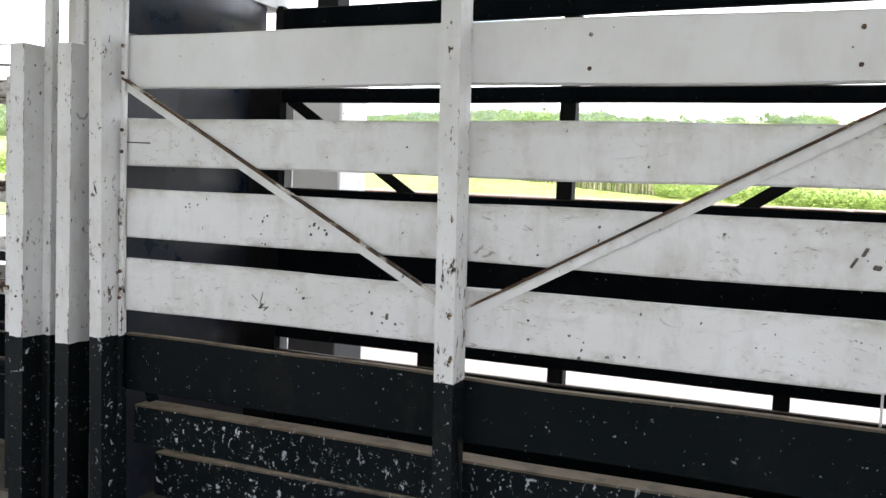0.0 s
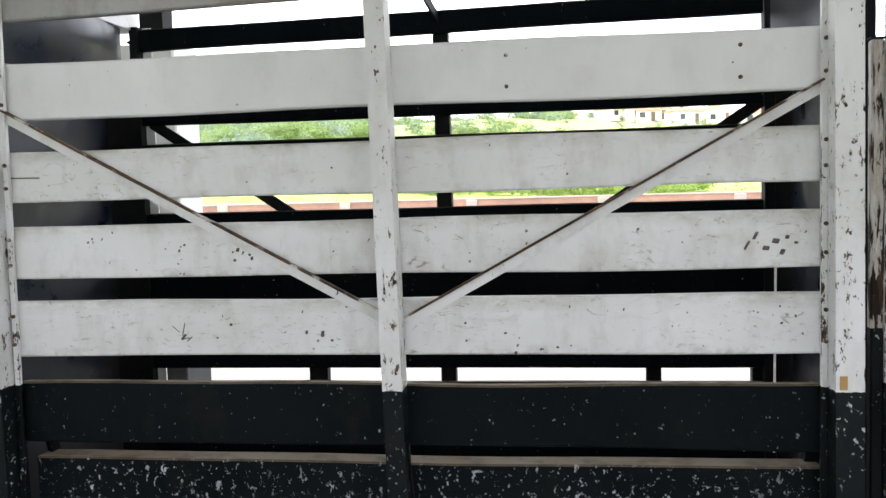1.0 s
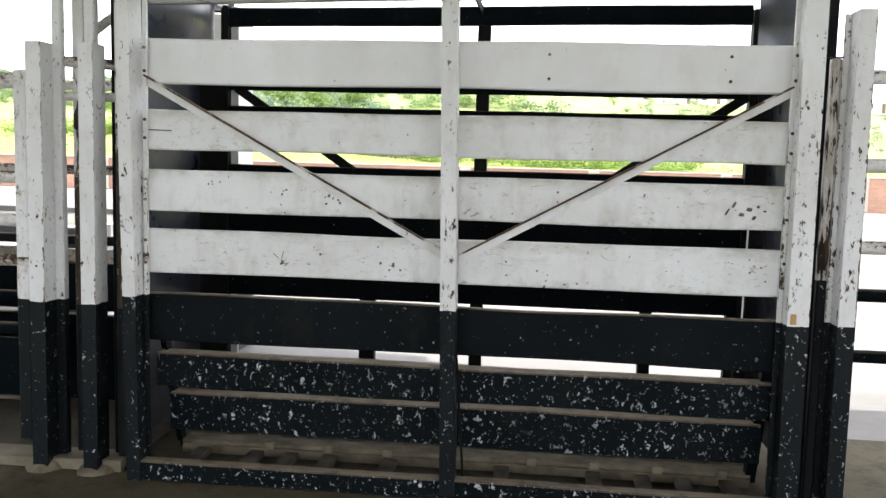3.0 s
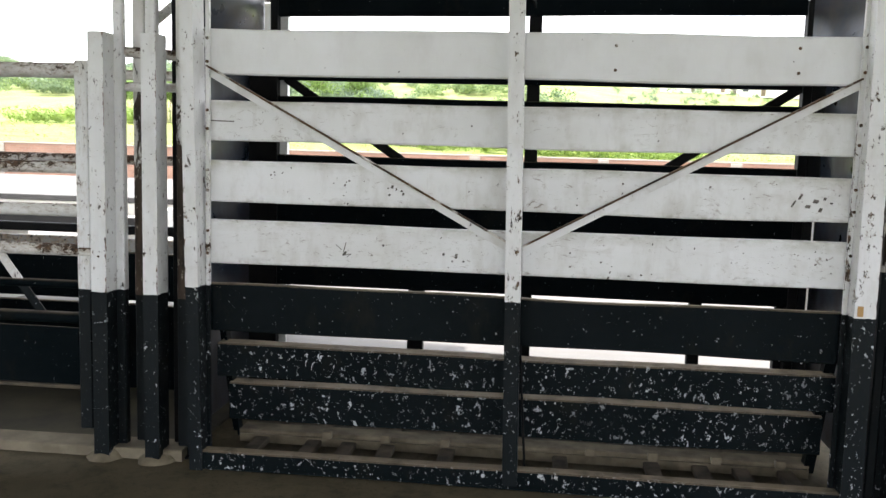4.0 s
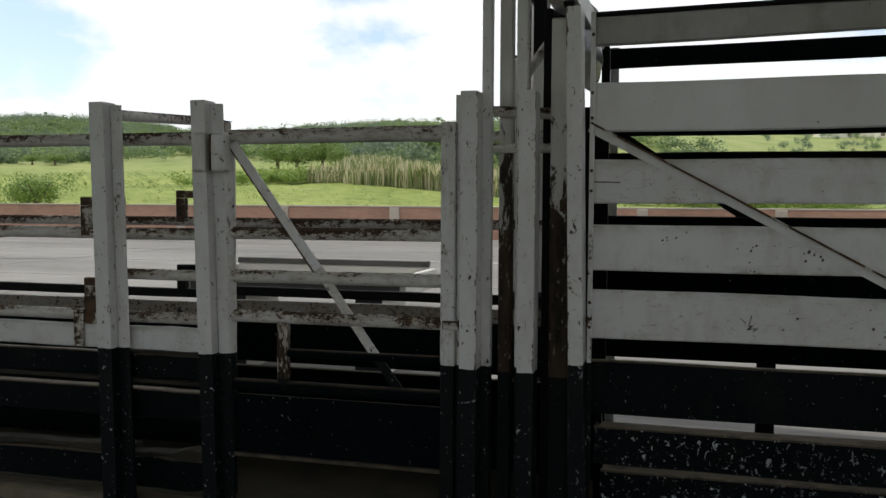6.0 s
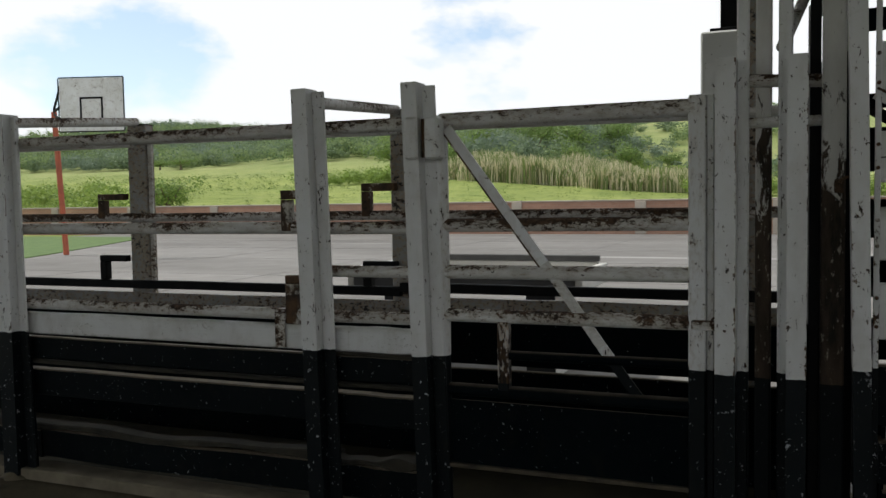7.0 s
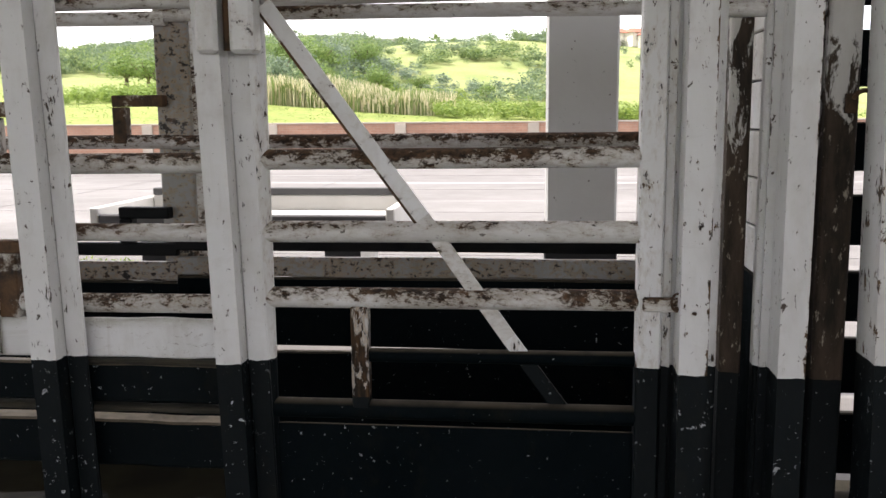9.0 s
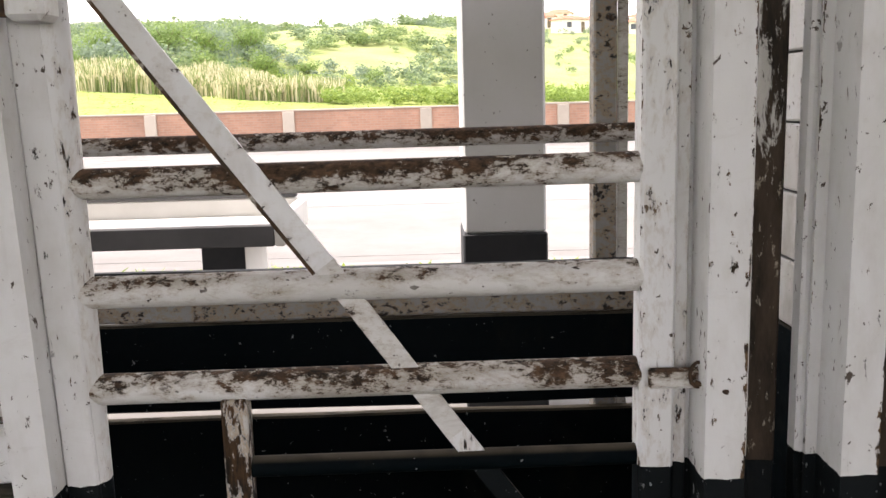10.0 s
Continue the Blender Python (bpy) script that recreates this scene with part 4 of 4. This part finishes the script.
put("board_ledge", board(-4.70, -4.25, YN - 0.045, YN + 0.0, 0.700, 0.716, 0.002, 5), M_DUSTY, near, "dusty steel ledge under the white plank")
put("rail", tube((-4.75, YN, 1.078), (-4.25, YN, 1.078), 0.026, 14), M_RAIL2, near, "", True)
put("bracket", box(-4.95, -4.72, YN - 0.03, YN + 0.01, 1.405, 1.447, bevel=0.004), M_RUST, near)
put("bracket", box(-4.95, -4.897, YN - 0.03, YN + 0.01, 1.26, 1.404, bevel=0.004), M_RUST, near)
put("bracket", box(-4.937, -4.72, YN - 0.03, YN + 0.01, 1.018, 1.055, bevel=0.004), M_RUST, near)
put("bracket", box(-4.937, -4.875, YN - 0.03, YN + 0.01, 0.83, 1.017, bevel=0.004), M_RUST, near)
put("strap", box(-4.99, -4.935, YN - 0.042, YN - 0.032, 0.72, 0.90, bevel=0.003), M_RAIL2, near)
upright("fence_post", -12.5, -12.4, 2.74, 2.84, GZ, 1.87, M_GPOST, "white steel fence post, black below")
upright("fence_post", -9.6, -9.5, 2.74, 2.84, GZ, 1.87, M_GPOST, "white steel fence post, black below")

solid("race_floor", board(-12.6, -2.64, 2.93, 3.83, GZ - 0.03, GZ + 0.014, 0.006, 91, 50), M_MUCK, "mucky olive-brown floor of the cattle race", "floor", "structure")

# ---- far side of the race ----
far = thing("rail_fence", (-6, 3.85, GZ), "rusting far rails of the cattle race with dark boards below", "fence")
YR = 3.86
for a, b in ((-4.84, -2.77), (-6.74, -4.84), (-12.5, -6.74)):
    put("rail", tube((a, YR, 1.800), (b, YR, 1.785), 0.028, 14), M_RAIL2, far, "", True)
    put("rail", tube((a, YR, 1.304), (b, YR, 1.307), 0.0275, 14), M_RUSTRAIL, far, "brown rusted tube", True)
    up = 0.0 if b > -3 else -0.024
    put("board", board(a, b, YR - 0.02, YR + 0.02, 0.871 + up, 0.924 + up, 0.002, int(-a * 3)), M_STEEL, far)
    put("plank", board(a, b, YR - 0.02, YR + 0.02, 0.768 + up, 0.846 + up, 0.003, int(-a * 5)), M_PLANK, far, "stained plank, its grey partly painted shade")
    put("board", board(a, b, YR - 0.02, YR + 0.02, 0.485, 0.764 + up, 0.002, int(-a * 6)), M_RACE, far)
    put("board", board(a, b, YR - 0.02, YR + 0.02, GZ + 0.005, 0.46, 0.003, int(-a * 8)), M_RACE, far)
put("bracket", box(-5.07, -4.86, YR - 0.03, YR + 0.02, 1.445, 1.49, bevel=0.004), M_RUST, far)
put("bracket", box(-5.07, -5.015, YR - 0.03, YR + 0.02, 1.30, 1.444, bevel=0.004), M_RUST, far)
put("bracket", box(-5.07, -4.86, YR - 0.03, YR + 0.02, 1.00, 1.045, bevel=0.004), M_STEEL, far)
put("bracket", box(-5.07, -5.015, YR - 0.03, YR + 0.02, 0.90, 0.999, bevel=0.004), M_STEEL, far)
put("bracket", box(-7.02, -6.80, YR - 0.03, YR + 0.02, 1.42, 1.46, bevel=0.004), M_RUST, far)
put("bracket", box(-7.02, -6.965, YR - 0.03, YR + 0.02, 1.30, 1.419, bevel=0.004), M_RUST, far)
put("bracket", box(-7.02, -6.80, YR - 0.03, YR + 0.02, 1.02, 1.06, bevel=0.004), M_STEEL, far)
put("bracket", box(-7.02, -6.965, YR - 0.03, YR + 0.02, 0.90, 1.019, bevel=0.004), M_STEEL, far)
for x0, x1 in ((-4.905, -4.765), (-6.80, -6.65), (-9.0, -8.86), (-3.005, -2.935)):
    u = upright("fence_post", x0, x1, YR + 0.02, YR + 0.10, GZ, 1.90 if x0 < -4 else 2.5, M_PLANK, "weathered grey-white far fence post streaked with rust, shade in its colour")
    put("flange", box(x1 + 0.004, x1 + 0.035, YR + 0.03, YR + 0.045, GZ, 1.85, bevel=0.002), M_RAIL2, u)
ties = thing("tie_tubes", (-4.8, 3.3, 1.8), "white tubes tying the race posts together at the top", "tube")
put("tie", tube((-4.76, 2.78, 1.835), (-4.86, 3.88, 1.90), 0.027, 14), M_RAIL, ties, "", True)
put("tie", tube((-4.23, 2.78, 1.835), (-4.80, 3.88, 1.90), 0.027, 14), M_RAIL, ties, "", True)
put("tie", tube((-6.58, 2.78, 1.83), (-6.72, 3.88, 1.92), 0.027, 14), M_RAIL, ties, "", True)

# ---- the race beyond the pen ----
rightf = thing("rail_fence", (2.0, 2.82, GZ), "white tube rails of the race beyond the weighing pen", "fence")
for z, r, m in ((1.44, 0.03, M_RAIL), (1.10, 0.028, M_RAIL), (0.90, 0.028, M_DARK), (0.64, 0.028, M_DARK), (1.80, 0.03, M_RAIL)):
    put("rail", tube((0.54, 2.84, z), (5.0, 2.84, z), r, 14), m, rightf, "", True)
upright("fence_post", 3.2, 3.3, 2.74, 2.84, GZ, 1.90, M_GPOST, "white steel fence post, black below")

# ---- pillar and trough in the yard ----
pillar = thing("pillar", (-3.15, 5.4, GZ), "pale grey plastered pillar with a black foot and steel stub", "pillar")
put("shaft", box(-3.352, -2.972, 5.246, 5.626, 0.80, 2.43, bevel=0.012), M_COLUMN, pillar)
put("foot", box(-3.358, -2.966, 5.240, 5.632, GZ, 0.80, bevel=0.008), M_COLBASE, pillar, "black painted foot")
put("base_plate", box(-3.30, -3.01, 5.29, 5.58, 2.43, 2.455, bevel=0.003), M_STEEL, pillar, "dark steel plate")
put("steel_stub", box(-3.24, -3.08, 5.35, 5.51, 2.455, 4.6, bevel=0.004), M_STEEL, pillar, "dark steel column")

trough = thing("trough", (-5.3, 6.4, GZ), "pale concrete feed trough with dark bands on black legs", "trough")
put("floor_slab", box(-6.28, -4.36, 6.012, 6.80, 0.655, 0.72, bevel=0.008), M_BENCHTOP, trough)
put("side_wall", box(-6.28, -4.36, 5.95, 6.01, 0.655, 0.775, bevel=0.008), M_BENCH, trough, "dark front band")
put("side_wall", box(-6.28, -4.36, 6.802, 6.86, 0.655, 0.832, bevel=0.008), M_BENCHTOP, trough)
# Dark strip paints in the shade on the back wall's inner face.
put("rim", box(-6.28, -4.36, 6.797, 6.862, 0.834, 0.885, bevel=0.006), M_BENCH, trough, "inner face of the back wall, its shade painted dark")
put("end_wall", box(-4.358, -4.30, 5.95, 6.86, 0.655, 0.82, bevel=0.008), M_BENCHTOP, trough)
put("end_wall", box(-6.34, -6.282, 5.95, 6.86, 0.655, 0.82, bevel=0.008), M_BENCHTOP, trough)
for x in (-4.79, -6.05):
    leg = put("leg", box(x, x + 0.24, 6.084, 6.72, GZ - 0.01, 0.653, bevel=0.01), M_BENCHTOP, trough)
    # Each leg is pale with a black plate on its front only.
    put("leg_face", box(x, x + 0.24, 6.072, 6.080, GZ, 0.650, bevel=0.002), M_COLBASE, leg, "black front face")

# ---- basketball stand ----
hoop = thing("basketball_stand", (-22.0, 18.3, GZ), "worn white basketball backboard on a red pole", "backboard")
put("pole", tube((-22.2, 18.3, GZ), (-22.45, 18.3, 4.0), 0.08, 12), M_ORANGE, hoop, "faded red pole", True)
for z0, z1 in ((3.95, 3.55), (4.0, 4.05), (4.05, 4.68)):
    put("arm", tube((-22.45, 18.3, z0), (-21.22, 17.42, z1), 0.035, 10), M_STEEL, hoop, "", True)
bm = box(-0.88, 0.88, -0.025, 0.025, -0.70, 0.70)
BB = Matrix.Translation((-20.42, 17.65, 4.04)) @ Matrix.Rotation(radians(18), 4, "Z")
bmesh.ops.transform(bm, matrix=BB, verts=bm.verts)
panel = put("board", bm, M_BACKBOARD, hoop, "chipped white backboard")
for x0, x1, z0, z1 in ((-0.32, 0.32, 0.15, 0.20), (-0.32, 0.32, -0.48, -0.43), (-0.32, -0.27, -0.428, 0.148), (0.27, 0.32, -0.428, 0.148),
                       (-0.90, 0.90, 0.702, 0.735), (-0.90, 0.90, -0.735, -0.702), (-0.92, -0.885, -0.70, 0.70), (0.885, 0.92, -0.70, 0.70)):
    bm = box(x0, x1, -0.036, -0.028, z0, z1, bevel=0)
    bmesh.ops.transform(bm, matrix=BB, verts=bm.verts)
    put("stripe", bm, M_STEEL, panel)


# ---- plants of the pasture and the hills ----
def leaf_cloud(rnd, n, rx, ry, rz, size, lumps=6):
    """Quads strewn over a crown of several lumps: corner points, four to a leaf."""
    lump = rnd.normal(size=(lumps, 3)) * 0.42
    lump[:, 2] = np.abs(lump[:, 2]) * 0.9
    which = rnd.integers(0, lumps, n)
    d = rnd.normal(size=(n, 3))
    d /= np.linalg.norm(d, axis=1)[:, None]
    rad = rnd.uniform(0.30, 0.62, n)[:, None]
    p = (lump[which] + d * rad) * np.array([rx, ry, rz]) * 0.75
    u = rnd.normal(size=(n, 3))
    u /= np.linalg.norm(u, axis=1)[:, None]
    v = np.cross(d, u)
    v /= np.linalg.norm(v, axis=1)[:, None] + 1e-9
    u = np.cross(v, d)
    s = (size * rnd.uniform(0.5, 1.2, n))[:, None]
    tilt = d * (rnd.uniform(-0.4, 0.4, n)[:, None]) * s
    return np.stack([p - u * s, p - v * s * 0.7 + tilt, p + u * s, p + v * s * 0.7 - tilt], 1)


def quad_mesh(name, quads, mat):
    q = np.concatenate(quads).reshape(-1, 3)
    n = len(q) // 4
    me = bpy.data.meshes.new(name)
    me.vertices.add(len(q))
    me.vertices.foreach_set("co", q.astype(np.float32).ravel())
    me.loops.add(n * 4)
    me.loops.foreach_set("vertex_index", np.arange(n * 4, dtype=np.int32))
    me.polygons.add(n)
    me.polygons.foreach_set("loop_start", np.arange(n, dtype=np.int32) * 4)
    me.update(calc_edges=True)
    me.validate()
    me.materials.append(mat)
    return me


rng = np.random.default_rng(7)
clouds = [leaf_cloud(rng, 170, 1.0, 1.0, 0.9, 0.095, 12) for _ in range(6)]
fine = [leaf_cloud(rng, 2600, 1.0, 1.0, 0.9, 0.042, 22) for _ in range(3)]


def far_woods():
    """Woods on the hills, thick above the cane, thin on the grassy spur and among the houses."""
    quads = []
    count = 0
    while count < 5600:
        x, y = rng.uniform(-230, 130), rng.uniform(104, 275)
        if x < -48 and y < 124:
            continue
        patch = math.sin(x * 0.07 + y * 0.035) + 0.8 * math.sin(x * 0.031 - y * 0.05 + 2) + rng.normal() * 0.7
        turn = (-3 - x) / y
        spur = -0.06 < turn < 0.19 and y < 205
        town = turn < -0.03
        if spur and math.sin(x * 0.26 + 1.7 * math.sin(y * 0.11)) + math.sin(y * 0.19 + x * 0.12) + rng.normal() * 0.45 < -0.15:
            continue
        if town and (patch < 1.0 or rng.random() < 0.4):
            continue
        if patch < (-1.0 if y > 160 else -1.7):
            continue
        h = rng.uniform(1.1, 3.0) * (rng.uniform(0.4, 0.75) if spur else 0.5 if town else 1.0)
        w = h * rng.uniform(0.8, 1.3) * (1.5 if spur else 1.0)
        z = float(land(x, y))
        quads.append(clouds[rng.integers(0, 6)] * np.array([w, w, h]) + np.array([x, y, z + h * 0.5]))
        count += 1
    tagged(new("woodland", quad_mesh("woodland", quads, M_FARTREE)), "green woodland and scrub on the hillside, haze in the leaf colour", "woodland", "", "stuff")


far_woods()


def tree_row(spots):
    for i, (x, y, w, h) in enumerate(spots):
        z = float(land(x, y))
        t = thing("tree", (x, y, z), "bushy green tree at the edge of the pasture", "tree", "trees by the pasture")
        bm = bmesh.new()
        bmesh.ops.create_cone(bm, cap_ends=True, segments=8, radius1=0.09 * w, radius2=0.03 * w, depth=h * 0.6, matrix=Matrix.Translation((0, 0, h * 0.3)))
        for k in range(5):
            a = k * 1.26 + i
            d = Vector((math.cos(a) * 0.5 * w, math.sin(a) * 0.5 * w, h * 0.75))
            m = Matrix.Translation((Vector((0, 0, h * 0.35)) + d) / 2) @ (d - Vector((0, 0, h * 0.35))).to_track_quat("Z", "Y").to_matrix().to_4x4()
            bmesh.ops.create_cone(bm, cap_ends=False, segments=6, radius1=0.035 * w, radius2=0.012 * w, depth=(d - Vector((0, 0, h * 0.35))).length, matrix=m)
        part("trunk", bm, M_BARK, t, "", True)
        crown = new("crown", quad_mesh("crown", [fine[i % 3] * np.array([w, w, h * 0.62]) + np.array([0, 0, h * 0.5])], M_TREE))
        crown.parent = t


tree_row([(-50, 97, 3.6, 4.4), (-46.5, 95, 3.4, 4.2), (-44.5, 98, 3.2, 4.4), (-41.5, 96, 2.8, 3.6), (-99, 118, 2.6, 2.0), (-105, 120, 2.2, 1.7), (-33, 118, 4.2, 5.0),
          (-19, 116, 2.2, 2.6), (-10, 109, 1.8, 2.2), (-24, 112, 3.0, 3.8), (-37.5, 41, 1.9, 2.9), (-39.8, 43, 1.7, 2.6), (-30, 108, 3.0, 3.6),
          (-38, 121, 3.8, 5.2), (-28, 124, 3.6, 4.8), (-46, 118, 3.2, 4.4)])


def cane_belt():
    """A sloping belt of dry cane with green scrub at its ends and behind it."""
    n = 26000
    x = rng.uniform(-40, -13, n)
    y = 87 + rng.uniform(-3, 13, n) + 0.10 * (x + 28)
    clump = np.sin(x * 1.1 + 1.3 * np.sin(y * 0.7)) + np.sin(x * 0.43 + 2 + y * 0.3)
    keep = clump + rng.normal(size=n) * 0.7 > -0.7
    x, y, clump = x[keep], y[keep], clump[keep]
    n = len(x)
    z = land(x, y)
    h = rng.uniform(0.9, 2.2, n) + 0.35 * clump + 0.6 * np.exp(-((x + 28) / 7) ** 2)
    a = rng.uniform(0, math.pi, n)
    w = rng.uniform(0.025, 0.085, n)
    lean = rng.normal(size=(n, 2)) * 0.28
    side = np.stack([np.cos(a) * w, np.sin(a) * w, 0 * a], 1)
    base = np.stack([x, y, z - 0.1], 1)
    mid = base + np.stack([lean[:, 0] * 0.25, lean[:, 1] * 0.25, h * 0.65], 1)
    top = base + np.stack([lean[:, 0], lean[:, 1], h], 1)
    q1 = np.stack([base - side * 0.6, base + side * 0.6, mid + side, mid - side], 1)
    q2 = np.stack([mid - side, mid + side, top + side * 0.15, top - side * 0.15], 1)
    tagged(new("cane_field", quad_mesh("cane_field", [q1, q2], M_CANE)), "belt of tall straw-coloured cane below the hill", "cane", "", "stuff")
    quads = []
    for _ in range(420):
        bx = rng.uniform(-52, 14)
        by = rng.uniform(80, 90) if bx > -13 or bx < -40 else rng.uniform(99, 116)
        by += 0.10 * (bx + 28)
        s = rng.uniform(0.5, 1.5)
        quads.append(clouds[rng.integers(0, 6)] * np.array([s * 1.3, s * 1.3, s]) + np.array([bx, by, float(land(bx, by)) + s * 0.45]))
    for _ in range(150):
        by = rng.uniform(42, 70)
        bx = -2.9 - by * math.tan(rng.uniform(0.745, 1.0))
        s = rng.uniform(0.6, 1.5)
        quads.append(clouds[rng.integers(0, 6)] * np.array([s * 1.3, s * 1.3, s]) + np.array([bx, by, float(land(bx, by)) + s * 0.45]))
    tagged(new("hedge_scrub", quad_mesh("hedge_scrub", quads, M_SCRUB)), "bright green scrub round the cane", "bushes", "", "stuff")


cane_belt()


def tufts():
    quads = []
    for _ in range(5000):
        x, y = rng.uniform(-120, 60), 36 + 70 * rng.random() ** 0.8
        if y < 40 and x > -20:
            continue
        z = float(land(x, y))
        s = rng.uniform(0.12, 0.5) * (1 + y / 160)
        q = clouds[rng.integers(0, 6)][:: 20] * np.array([s * 1.6, s * 1.6, s * 0.8]) * np.array([1, 1, 1]) + np.array([x, y, z + s * 0.2])
        quads.append(q)
    tagged(new("pasture_tufts", quad_mesh("pasture_tufts", quads, M_TUFT)), "darker tufts and weeds in the pasture", "grass", "", "stuff")


tufts()


def verge():
    """Weeds along a joint of the yard, in broken clumps."""
    n = 2600
    x = rng.uniform(-9.5, 0.5, n)
    keep = np.sin(x * 2.3) + np.sin(x * 5.1 + 1) + rng.normal(size=n) * 0.5 > -0.4
    x = x[keep]
    n = len(x)
    y = 8.85 + rng.normal(size=n) * 0.10
    h = rng.uniform(0.015, 0.055, n)
    a = rng.uniform(0, math.pi, n)
    side = np.stack([np.cos(a), np.sin(a), 0 * a], 1) * 0.014
    base = np.stack([x, y, np.full(n, GZ - 0.01)], 1)
    top = base + np.stack([rng.normal(size=n) * 0.04, rng.normal(size=n) * 0.04, h], 1)
    quads = np.stack([base - side, base + side, top + side * 0.4, top - side * 0.4], 1)
    tagged(new("grass_verge", quad_mesh("grass_verge", [quads], M_SCRUB)), "broken strip of green weeds along a joint of the yard", "grass", "", "stuff")


verge()


def palms():
    for i in range(16):
        x = -95 + 5.2 * i + rng.uniform(-2, 2)
        y = 235 + rng.uniform(-12, 12)
        z = float(land(x, y))
        h = rng.uniform(2.6, 4.4)
        t = thing("palm_tree", (x, y, z), "slim palm on the skyline of the hill", "palm tree", "palms on the ridge")
        part("trunk", tube((0, 0, -0.5), (0.2, 0, h), 0.16, 6), M_BARK, t)
        n = 16
        a = rng.uniform(0, 6.28, n)
        q = []
        for k in range(n):
            d = np.array([math.cos(a[k]), math.sin(a[k]), 0])
            s = np.array([-d[1], d[0], 0]) * 0.2
            o = np.array([0.2, 0, h])
            m1 = o + d * 0.6 + np.array([0, 0, 0.35])
            e = o + d * 1.25 + np.array([0, 0, -0.25 - rng.random() * 0.4])
            q.append([o - s * 0.3, o + s * 0.3, m1 + s, m1 - s])
            q.append([m1 - s, m1 + s, e + s * 0.2, e - s * 0.2])
        # Fronds share the leaf colour that has haze mixed in.
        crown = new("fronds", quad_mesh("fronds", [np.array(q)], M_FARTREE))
        crown.parent = t


palms()


def house(x, y, w, d, h, turn, tiled):
    z = float(land(x, y)) - 0.3
    o = thing("house", (x, y, z), "small white house with a red tiled roof on the hill" if tiled else "pale flat-roofed house on the hill", "house", "houses on the hill")
    o.rotation_euler[2] = radians(turn)
    part("wall", box(-w / 2, w / 2, -d / 2, d / 2, 0, h, bevel=0.02), M_HOUSE, o)
    bm = bmesh.new()
    if tiled:
        e = 0.4
        pts = [(-w / 2 - e, -d / 2 - e, h), (w / 2 + e, -d / 2 - e, h), (w / 2 + e, d / 2 + e, h), (-w / 2 - e, d / 2 + e, h), (-w / 2 + d * 0.3, 0, h + d * 0.22), (w / 2 - d * 0.3, 0, h + d * 0.22)]
        v = [bm.verts.new(p) for p in pts]
        for f in ((0, 1, 5, 4), (1, 2, 5), (2, 3, 4, 5), (3, 0, 4), (3, 2, 1, 0)):
            bm.faces.new([v[k] for k in f])
    else:
        add_box(bm, -w / 2 - 0.2, w / 2 + 0.2, -d / 2 - 0.2, d / 2 + 0.2, h + 0.004, h + 0.25, bevel=0.02)
    part("roof", bm, M_TILE if tiled else M_HOUSE, o)
    nwin = max(2, int(w / 2.6))
    for i in range(nwin):
        cx = -w / 2 + (i + 0.5) * w / nwin
        if i == nwin // 2:
            part("door", box(cx - 0.45, cx + 0.45, -d / 2 - 0.03, -d / 2 - 0.004, 0.3, 2.4, bevel=0.005), M_BARK, o)
        else:
            part("window", box(cx - 0.6, cx + 0.6, -d / 2 - 0.03, -d / 2 - 0.004, 1.2, 2.3, bevel=0.005), M_GLASS, o)


rh = random.Random(5)
for i in range(26):
    hx = 2 + 2.9 * i + rh.uniform(-2, 2)
    hy = 185 + 60 * rh.random()
    house(hx, hy, rh.uniform(4.2, 7), rh.uniform(4, 5.5), rh.uniform(2.5, 3.0), rh.uniform(-40, 40), rh.random() < 0.7)
for hx, hy in ((-62, 222), (-40, 228), (-88, 230), (-120, 226), (-52, 232), (-30, 236)):
    house(hx, hy, rh.uniform(7, 10), 6, 3, rh.uniform(-20, 20), False)
